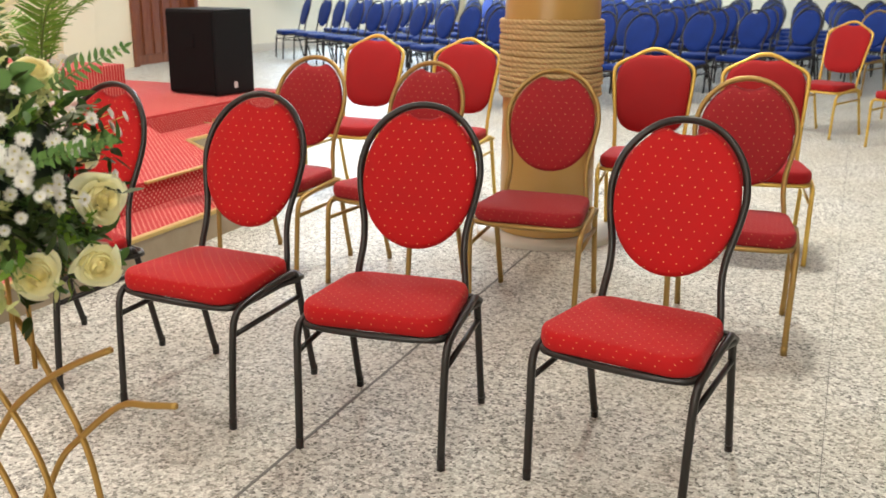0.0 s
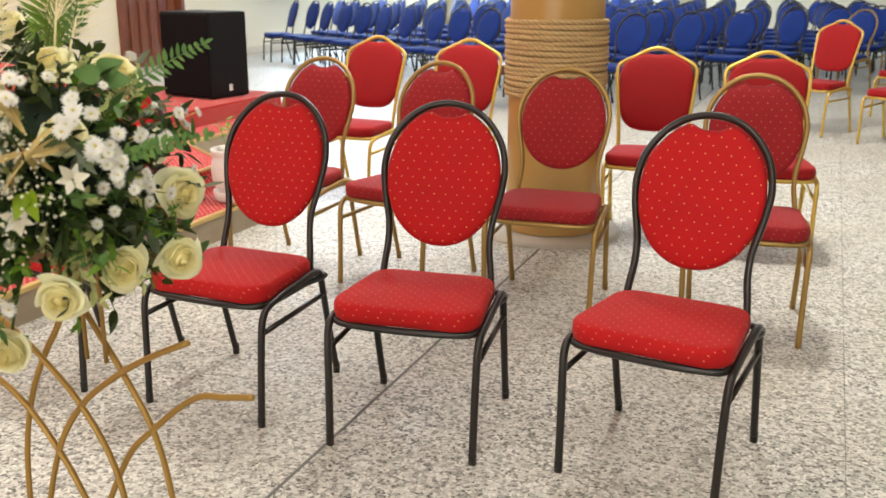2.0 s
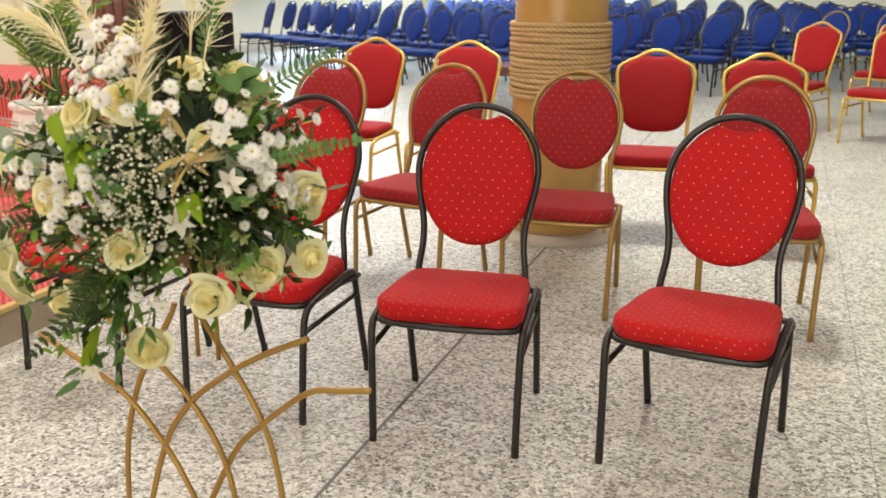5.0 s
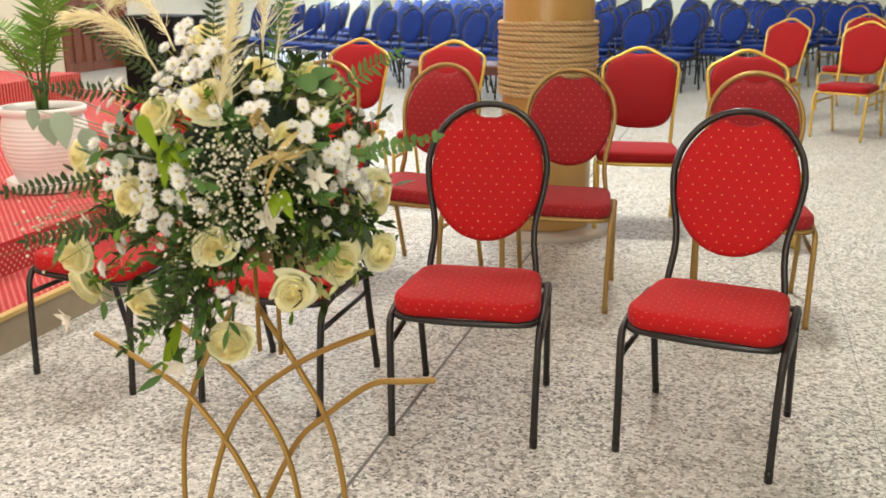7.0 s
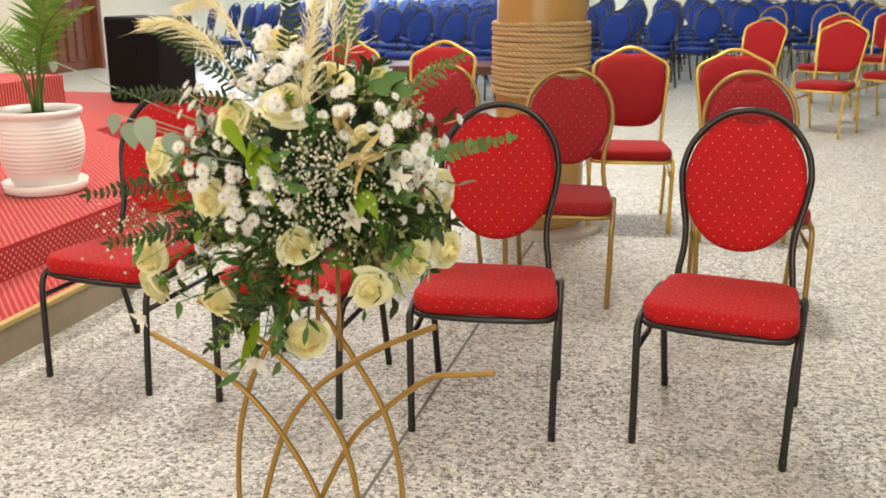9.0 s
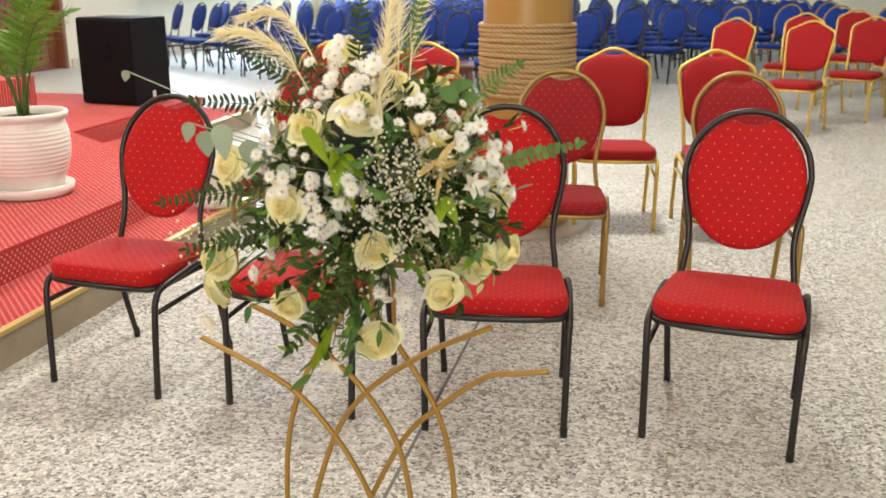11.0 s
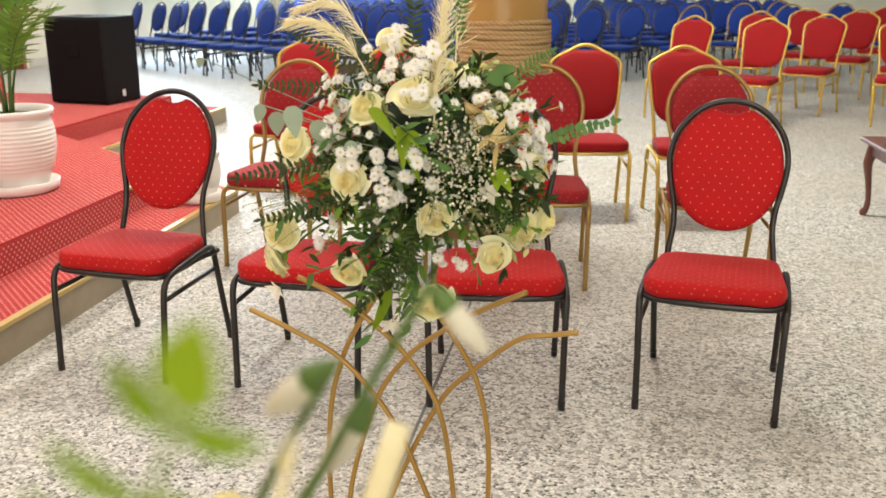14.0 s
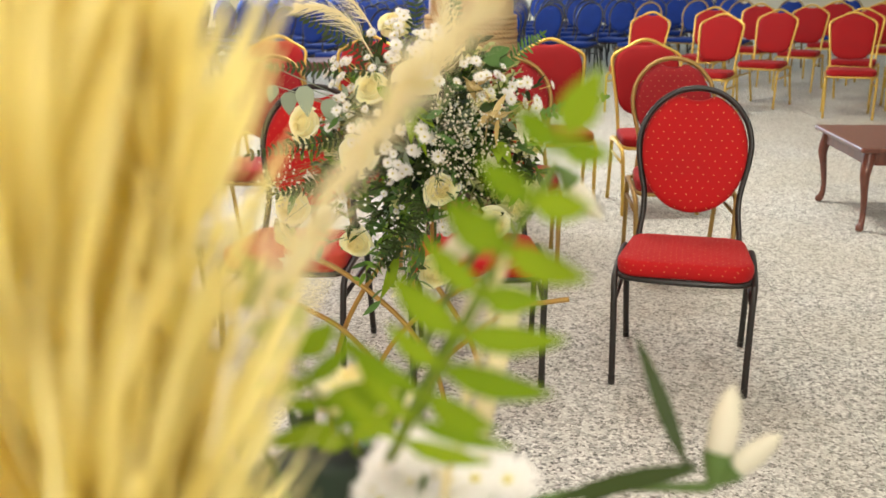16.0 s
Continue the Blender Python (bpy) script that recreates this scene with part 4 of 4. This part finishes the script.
for k, p in enumerate(ROSES):
    n0 = (Vector(p) - C0).normalized()
    if k == 1:
        nn = Vector((0.5, -0.72, -0.42)).normalized()
    else:
        nn = (n0 * 0.85 + VIEW * 0.55 + Vector((0, 0, 0.08))).normalized() if n0.dot(VIEW) > -0.1 else n0
    size = (0.037 if k in (1, 2, 7, 13) else 0.0325) * rnd.uniform(0.95, 1.08)
    rose = part("rose", rose_meshes[k % 4], flowers, "cream rose", facing(here(p), nn, size, rnd.uniform(0, 6)))
    root = C0 + (Vector(p) - C0) * 0.3
    part("stem", tube(spline([here(root), here(root.lerp(Vector(p), 0.6)) + Vector((0, 0, 0.012)), here(Vector(p) - nn * size * 0.6)], 4), 0.0022, 6).make("stem", stem_mat), flowers)

DAISY_AT = [(-0.884, 1.022, 1.225), (-0.832, 1.017, 1.213), (-0.88, 0.991, 1.201), (-0.83, 0.983, 1.182), (-0.928, 1.043, 1.234), (-0.88, 0.922, 1.069), (-0.825, 0.932, 1.069), (-0.85, 0.924, 1.026),
            (-0.906, 0.925, 1.086), (-0.971, 0.946, 1.104), (-0.706, 1.066, 1.135), (-0.69, 1.091, 1.117), (-0.681, 1.09, 1.086), (-0.99, 0.95, 0.945), (-0.795, 0.99, 0.905)]
for k, p in enumerate(DAISY_AT):
    for j in range(7 if k < 13 else 4):
        q = Vector(p) + Vector((rnd.gauss(0, 0.017), rnd.gauss(0, 0.017), rnd.gauss(0, 0.016)))
        nn = ((q - C0).normalized() + VIEW * 0.4 + Vector((rnd.gauss(0, 0.25), rnd.gauss(0, 0.25), rnd.gauss(0, 0.25)))).normalized()
        part("daisy", daisy_meshes[j % 3], flowers, "small white daisy", facing(here(q), nn, rnd.uniform(0.0085, 0.0135), rnd.uniform(0, 6)))
for k in range(10):
    a = rnd.uniform(0, 6.28)
    q = C0 + Vector((0.2 * math.cos(a), 0.2 * math.sin(a), rnd.uniform(-0.05, 0.17)))
    nn = (q - C0).normalized()
    for j in range(5):
        part("daisy", daisy_meshes[j % 3], flowers, "small white daisy", facing(here(q + Vector((rnd.gauss(0, 0.014), rnd.gauss(0, 0.014), rnd.gauss(0, 0.013)))), nn, rnd.uniform(0.0085, 0.0125), rnd.uniform(0, 6)))
for p in ((-0.694, 1.045, 1.069), (-0.728, 0.992, 1.026), (-1.03, 0.955, 0.985), (-1.07, 0.93, 0.845), (-0.87, 0.95, 0.81)):
    part("blossom", blossom_mesh, flowers, "pale blush open blossom", facing(here(p), ((Vector(p) - C0).normalized() + VIEW * 0.5 + Vector((0, 0, 0.2))).normalized(), 0.019, rnd.uniform(0, 6)))
for p in ((-0.775, 0.961, 1.114), (-0.757, 0.966, 1.093), (-0.779, 0.946, 1.064), (-0.744, 0.972, 1.07), (-0.761, 0.956, 1.035), (-0.736, 0.989, 1.106), (-0.788, 0.947, 1.093), (-0.739, 0.975, 1.017), (-0.717, 0.997, 1.045), (-0.801, 0.934, 1.0), (-1.07, 0.90, 0.99)):
    breath_part(flowers, here(C0.lerp(Vector(p), 0.45)), here(Vector(p) * 0.97 + C0 * 0.03), 0.026, 58, rnd)

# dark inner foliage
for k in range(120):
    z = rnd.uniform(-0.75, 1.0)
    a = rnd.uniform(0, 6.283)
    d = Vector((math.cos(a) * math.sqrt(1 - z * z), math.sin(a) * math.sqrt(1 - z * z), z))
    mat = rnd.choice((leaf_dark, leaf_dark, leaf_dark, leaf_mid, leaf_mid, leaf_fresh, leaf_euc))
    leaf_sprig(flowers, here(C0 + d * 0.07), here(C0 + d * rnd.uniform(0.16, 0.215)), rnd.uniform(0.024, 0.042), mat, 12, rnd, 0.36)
for k in range(30):
    w = -0.88 + rnd.uniform(-1.5, 1.5)
    z = rnd.uniform(-0.85, -0.1)
    d = Vector((math.cos(w) * math.sqrt(1 - z * z), math.sin(w) * math.sqrt(1 - z * z), z))
    leaf_sprig(flowers, here(C0 + d * 0.1), here(C0 + d * rnd.uniform(0.185, 0.235)), rnd.uniform(0.022, 0.036), rnd.choice((leaf_dark, leaf_mid, leaf_fresh)), 12, rnd, 0.34)
for k in range(46):
    w, z = -0.88 + rnd.uniform(-1.7, 1.7), rnd.uniform(-0.55, 0.9)
    d = Vector((math.cos(w) * math.sqrt(1 - z * z), math.sin(w) * math.sqrt(1 - z * z), z))
    leaf_sprig(flowers, here(C0 + d * 0.12), here(C0 + d * rnd.uniform(0.17, 0.205)), rnd.uniform(0.011, 0.02), rnd.choice((leaf_pale, leaf_pale, leaf_fresh, leaf_dark)), 16, rnd, 0.45)
for k in range(44):
    w, z = -0.88 + rnd.uniform(-1.7, 1.7), rnd.uniform(-0.6, 0.85)
    d = Vector((math.cos(w) * math.sqrt(1 - z * z), math.sin(w) * math.sqrt(1 - z * z), z))
    part("daisy", daisy_meshes[k % 3], flowers, "small white daisy", facing(here(C0 + d * rnd.uniform(0.17, 0.20)), d + VIEW * 0.3, rnd.uniform(0.006, 0.011), k))
for k in range(26):
    q = Vector((rnd.uniform(-1.0, -0.80), rnd.uniform(0.93, 1.0), rnd.uniform(0.80, 0.93)))
    leaf_sprig(flowers, here(C0 + Vector((rnd.uniform(-0.06, 0.06), -0.05, -0.07))), here(q), rnd.uniform(0.020, 0.032), (leaf_mid, leaf_dark, leaf_fresh, leaf_mid)[k % 4], 11, rnd, 0.36)
for k in range(18):
    q = Vector((rnd.uniform(-1.08, -1.0), rnd.uniform(0.94, 1.02), rnd.uniform(0.90, 1.06)))
    leaf_sprig(flowers, here(C0 + Vector((-0.08, -0.05, 0.0))), here(q), rnd.uniform(0.016, 0.028), (leaf_pale, leaf_dark, leaf_fresh)[k % 3], 11, rnd, 0.38)
for k in range(16):
    q = Vector((rnd.uniform(-0.78, -0.68), rnd.uniform(1.03, 1.2), rnd.uniform(0.90, 1.06)))
    leaf_sprig(flowers, here(C0 + Vector((0.08, -0.03, 0.0))), here(q), rnd.uniform(0.016, 0.028), (leaf_mid, leaf_dark, leaf_pale)[k % 3], 11, rnd, 0.38)
FERNS = [((-0.93, 1.03, 1.165), (-1.10, 0.945, 1.175), leaf_dark), ((-0.95, 1.05, 1.17), (-1.088, 1.008, 1.265), leaf_dark), ((-0.95, 1.08, 1.18), (-1.046, 1.051, 1.26), leaf_dark),
         ((-0.894, 1.075, 1.20), (-0.902, 1.102, 1.345), leaf_dark), ((-0.872, 1.169, 1.20), (-0.856, 1.211, 1.345), leaf_mid), ((-0.96, 0.99, 1.06), (-1.102, 0.873, 1.039), leaf_dark),
         ((-0.94, 0.97, 1.002), (-1.05, 0.86, 0.98), leaf_dark), ((-0.73, 1.11, 1.075), (-0.578, 1.157, 1.12), leaf_mid), ((-0.78, 1.19, 1.16), (-0.727, 1.285, 1.216), leaf_mid),
         ((-0.86, 0.98, 0.93), (-0.89, 0.873, 0.85), leaf_dark), ((-0.83, 0.96, 0.965), (-0.825, 0.884, 0.90), leaf_dark), ((-0.86, 0.95, 0.98), (-0.80, 0.89, 0.95), leaf_dark),
         ((-1.0, 1.2, 1.15), (-1.12, 1.25, 1.25), leaf_dark), ((-0.98, 1.25, 1.0), (-1.12, 1.32, 1.02), leaf_mid)]
for a, b, mat in FERNS:
    L = (Vector(b) - Vector(a)).length
    broad = a[0] == -0.73
    frond("fern", here(a), here(b), 0.017 if broad else 0.020, 0.0085 if broad else 0.0058, max(8, int(L / 0.0098)), mat, flowers, VIEW, 0.06, rnd)
for a, b in (((-0.868, 0.95, 1.136), (-0.807, 0.925, 1.106)), ((-0.821, 0.95, 1.109), (-0.776, 0.93, 1.064)), ((-0.848, 0.95, 1.126), (-0.79, 0.926, 1.082)), ((-0.71, 1.04, 1.055), (-0.672, 1.039, 1.038)), ((-0.94, 0.97, 1.118), (-0.976, 0.923, 1.095)), ((-1.02, 0.96, 0.99), (-1.062, 0.915, 0.964)), ((-0.896, 1.02, 0.90), (-0.897, 0.99, 0.81)), ((-0.86, 1.02, 0.88), (-0.85, 0.97, 0.80)), ((-0.94, 0.99, 0.90), (-1.02, 0.95, 0.87)), ((-0.90, 0.99, 0.88), (-0.91, 0.95, 0.78))):
    leaf_sprig(flowers, here(a), here(b), 0.036, leaf_mid, 5, rnd, 0.34)
for p, s in (((-1.022, 0.915, 1.15), 0.062), ((-1.049, 0.912, 1.14), 0.055), ((-0.983, 0.922, 1.13), 0.055), ((-1.077, 0.914, 1.15), 0.04), ((-1.177, 0.901, 1.22), 0.026), ((-0.93, 0.93, 1.10), 0.04)):
    g = Geo()
    o = Vector((rnd.uniform(-0.6, 0.6), rnd.uniform(-0.3, 0.3), -1)).normalized()
    blade(g, here(p), here(p) + o * s * 0.8, s * 0.5, VIEW, 0.1, 0.12, 7, 0.1)
    tube([here(C0.lerp(Vector(p), 0.5)), here(p)], 0.001, 5, geo=g)
    part("eucalyptus_leaf", g.make("eucalyptus_leaf", leaf_euc), flowers, "broad grey-green leaf")
for p, o in (((-0.78, 1.15, 1.185), (0.75, 0.5, 0.35)), ((-0.775, 1.155, 1.175), (0.9, 0.5, -0.05)), ((-0.76, 1.14, 1.18), (-0.9, -0.5, 0.2))):
    g = Geo()
    o = Vector(o).normalized()
    blade(g, here(p), here(p) + o * 0.038, 0.027, VIEW, 0.05, 0.15, 7, 0.1)
    part("round_leaf", g.make("round_leaf", leaf_mid), flowers, "smooth rounded green leaf")
for a, b, w in (((-0.90, 0.945, 1.150), (-0.845, 0.915, 1.118), 0.020), ((-0.85, 0.935, 1.125), (-0.800, 0.915, 1.055), 0.017), ((-0.845, 0.935, 1.122), (-0.822, 0.905, 1.075), 0.019), ((-0.835, 0.94, 1.118), (-0.795, 0.92, 1.10), 0.018), ((-0.715, 1.0, 1.06), (-0.685, 0.985, 1.035), 0.02), ((-0.72, 1.0, 1.055), (-0.70, 0.97, 1.04), 0.02), ((-0.885, 0.97, 0.86), (-0.900, 0.94, 0.785), 0.018)):
    g = Geo()
    blade(g, here(a), here(b), w, VIEW, 0.25, 0.6, 8, 0.35)
    part("lime_leaf", g.make("lime_leaf", leaf_lime), flowers, "bright lime-green curled leaf")
leaf_sprig(flowers, here((-0.76, 1.02, 1.11)), here((-0.711, 1.0, 1.098)), 0.05, leaf_gold, 11, rnd, 0.2)
leaf_sprig(flowers, here((-0.79, 1.04, 1.16)), here((-0.75, 1.0, 1.15)), 0.045, leaf_gold, 8, rnd, 0.2)
for a, b, bend in (((-0.95, 1.03, 1.19), (-1.055, 0.965, 1.275), 0.35), ((-0.82, 1.0, 1.12), (-0.832, 1.083, 1.36), 0.05), ((-0.825, 1.01, 1.15), (-0.828, 1.075, 1.33), 0.06), ((-0.853, 1.156, 1.196), (-0.885, 1.272, 1.325), 0.3), ((-0.963, 1.071, 1.223), (-1.13, 1.10, 1.285), 0.4), ((-0.867, 1.147, 1.213), (-0.883, 1.192, 1.365), 0.1)):
    plume_part(flowers, here(a), here(b), 0.026, 260, rnd, 0.5, 0.8, None, bend, 0.85)

# ---- the second bouquet, close to the camera's way ----
C1 = Vector((-0.44, -0.08, 0.97))
wire_stand(pose(-0.41, -0.085, 0, 0, 0, 11.3), "gold wire stand of crossing arcs under a near bouquet")
near = thing("flower_arrangement", Matrix.Translation(C1 - Vector((0, 0, 0.12))), "bouquet with pampas plume, cream buds and fresh green fern", "flower arrangement")
INV = near.matrix_basis.inverted()
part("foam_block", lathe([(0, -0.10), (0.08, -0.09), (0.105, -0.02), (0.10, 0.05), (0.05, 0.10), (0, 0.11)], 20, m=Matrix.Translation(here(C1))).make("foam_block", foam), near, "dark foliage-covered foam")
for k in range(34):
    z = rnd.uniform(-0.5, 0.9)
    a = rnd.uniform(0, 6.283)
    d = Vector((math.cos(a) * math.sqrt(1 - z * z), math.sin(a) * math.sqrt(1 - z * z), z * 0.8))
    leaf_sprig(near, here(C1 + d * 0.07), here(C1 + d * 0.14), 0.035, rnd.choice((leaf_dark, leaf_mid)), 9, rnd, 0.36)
for k, p in enumerate(((-0.442, -0.182, 1.03), (-0.362, -0.142, 1.04), (-0.522, -0.142, 1.04), (-0.322, -0.072, 1.05), (-0.442, -0.022, 1.1))):
    part("rose", rose_meshes[k % 4], near, "cream rose", facing(here(p), (Vector(p) - C1).normalized(), 0.033, k))
for k, p in enumerate(((-0.345, -0.124, 1.119), (-0.359, -0.126, 1.126), (-0.331, -0.12, 1.117), (-0.372, -0.122, 1.112), (-0.350, -0.115, 1.108))):
    for j in range(5):
        q = Vector(p) + Vector((rnd.gauss(0, 0.008), rnd.gauss(0, 0.008), rnd.gauss(0, 0.006)))
        part("daisy", daisy_meshes[j % 3], near, "small white daisy", facing(here(q), (0.1, -0.5, 0.8), 0.012, j))
    part("stem", tube([here(C1 + Vector((0.05, -0.06, 0.06))), here(p)], 0.0015, 5).make("stem", stem_mat), near)


def bud(p, aim, length, mat):
    """A closed pointed bud on a long stem, green at its foot."""
    p, aim = Vector(p), Vector(aim).normalized()
    m = facing(here(p), aim, length)
    g = lathe([(0.0, 0.0), (0.10, 0.05), (0.16, 0.3), (0.17, 0.55), (0.11, 0.85), (0.0, 1.0)], 12, m=m)
    part("bud", g.make("bud", mat), near, "closed cream bud")
    g = lathe([(0.04, -0.18), (0.11, -0.04), (0.165, 0.12), (0.168, 0.22)], 10, m=m)
    tube(spline([here(C1 + Vector((0.02, -0.03, 0.06))), here(C1.lerp(p, 0.6) + Vector((0, 0, 0.03))), here(p - aim * length * 0.2)], 5), 0.0017, 6, geo=g)
    part("stem", g.make("stem", stem_mat), near)


bud((-0.525, -0.142, 1.175), (-0.5, -0.1, -0.6), 0.034, bud_white)
bud((-0.361, -0.034, 1.183), (-0.3, -0.1, -0.5), 0.034, bud_white)
bud((-0.350, -0.080, 1.220), (-0.6, 0.0, -0.5), 0.032, bud_white)
bud((-0.327, -0.037, 1.236), (0.5, 0.1, -0.6), 0.028, bud_white)
bud((-0.454, -0.177, 1.225), (0.6, 0.4, 0.2), 0.030, petal_blush)
bud((-0.247, -0.068, 1.114), (0.1, 0.3, 0.9), 0.040, bud_white)
bud((-0.243, -0.068, 1.112), (0.6, 0.2, 0.6), 0.032, bud_white)
frond("fern", here((-0.345, -0.195, 1.165)), here((-0.275, -0.235, 1.288)), 0.030, 0.0105, 9, leaf_lime, near, (0.3, -0.9, 0.2), 0.08, rnd, 0.0016, "fresh green fern frond", 0.25)
frond("fern", here((-0.37, -0.17, 1.15)), here((-0.385, -0.205, 1.225)), 0.024, 0.0095, 7, leaf_lime, near, (0.3, -0.9, 0.2), 0.08, rnd, 0.0014, "fresh green fern frond", 0.3)
g = Geo()
blade(g, here((-0.261, -0.061, 1.112)), here((-0.289, -0.043, 1.163)), 0.008, (0.3, -0.9, 0.3), 0.0, 0.2, 6)
blade(g, here((-0.253, -0.079, 1.120)), here((-0.317, -0.100, 1.104)), 0.010, (0.2, -0.5, 0.8), 0.1, 0.2, 6)
tube([here((-0.36, -0.07, 1.04)), here((-0.30, -0.07, 1.09)), here((-0.257, -0.07, 1.117))], 0.0016, 5, geo=g)
part("narrow_leaf", g.make("narrow_leaf", leaf_dark), near, "narrow dark green leaf")
part("stalk", tube(spline([here((-0.372, -0.058, 1.06)), here((-0.368, -0.054, 1.087)), here((-0.357, -0.013, 1.169))], 5), [0.0062 - 0.0001 * i for i in range(11)], 8).make("stalk", plume), near, "pale dry flower stalk")
plume_part(near, here((-0.40, -0.26, 1.0)), here((-0.392, -0.325, 1.43)), 0.085, 1500, rnd, 0.2, 2.4, plume_gold)
plume_part(near, here((-0.42, -0.22, 1.02)), here((-0.352, -0.29, 1.345)), 0.06, 650, rnd, 0.2, 2.0, plume_gold)
plume_part(near, here((-0.36, -0.13, 1.08)), here((-0.318, -0.145, 1.235)), 0.010, 90, rnd, 0.1)

plume_part(near, here((-0.345, -0.285, 1.235)), here((-0.262, -0.314, 1.330)), 0.012, 170, rnd, 0.1, 1.2, None, 0.05)
part("stalk", tube(spline([here((-0.40, -0.21, 1.06)), here((-0.375, -0.26, 1.16)), here((-0.343, -0.286, 1.237))], 5), 0.0018, 6).make("stalk", plume), near, "pale dry flower stalk")

# ---- terrazzo slabs, last ----
slab_meshes = {}
us = sorted(set([-9.05] + [round(-0.81 + 1.4 * k, 3) for k in range(-5, 10)] + [13.0]))
vs = sorted(set([-8.0] + [round(2.565 + 1.525 * k, 3) for k in range(-6, 14)] + [23.999]))
for a, b in zip(us, us[1:]):
    for c, d in zip(vs, vs[1:]):
        key = (round(b - a, 3), round(d - c, 3))
        if key not in slab_meshes:
            w, h = key
            g = 0.0011
            slab_meshes[key] = mesh("slab", [(g, g, -0.004), (w - g, g, -0.004), (w - g, h - g, -0.004), (g, h - g, -0.004), (g, g, 0), (w - g, g, 0), (w - g, h - g, 0), (g, h - g, 0)],
                                    [(4, 5, 6, 7), (0, 1, 5, 4), (1, 2, 6, 5), (2, 3, 7, 6), (3, 0, 4, 7)], terrazzo, False)
        part("slab", slab_meshes[key], floor, "", Matrix.Translation((a, c, 0)))
part("joint_strip", box(-0.814, -8, -0.003, -0.804, 23.9, 0.0012).make("joint_strip", joint_dark, False), floor, "dark dividing strip in the floor")
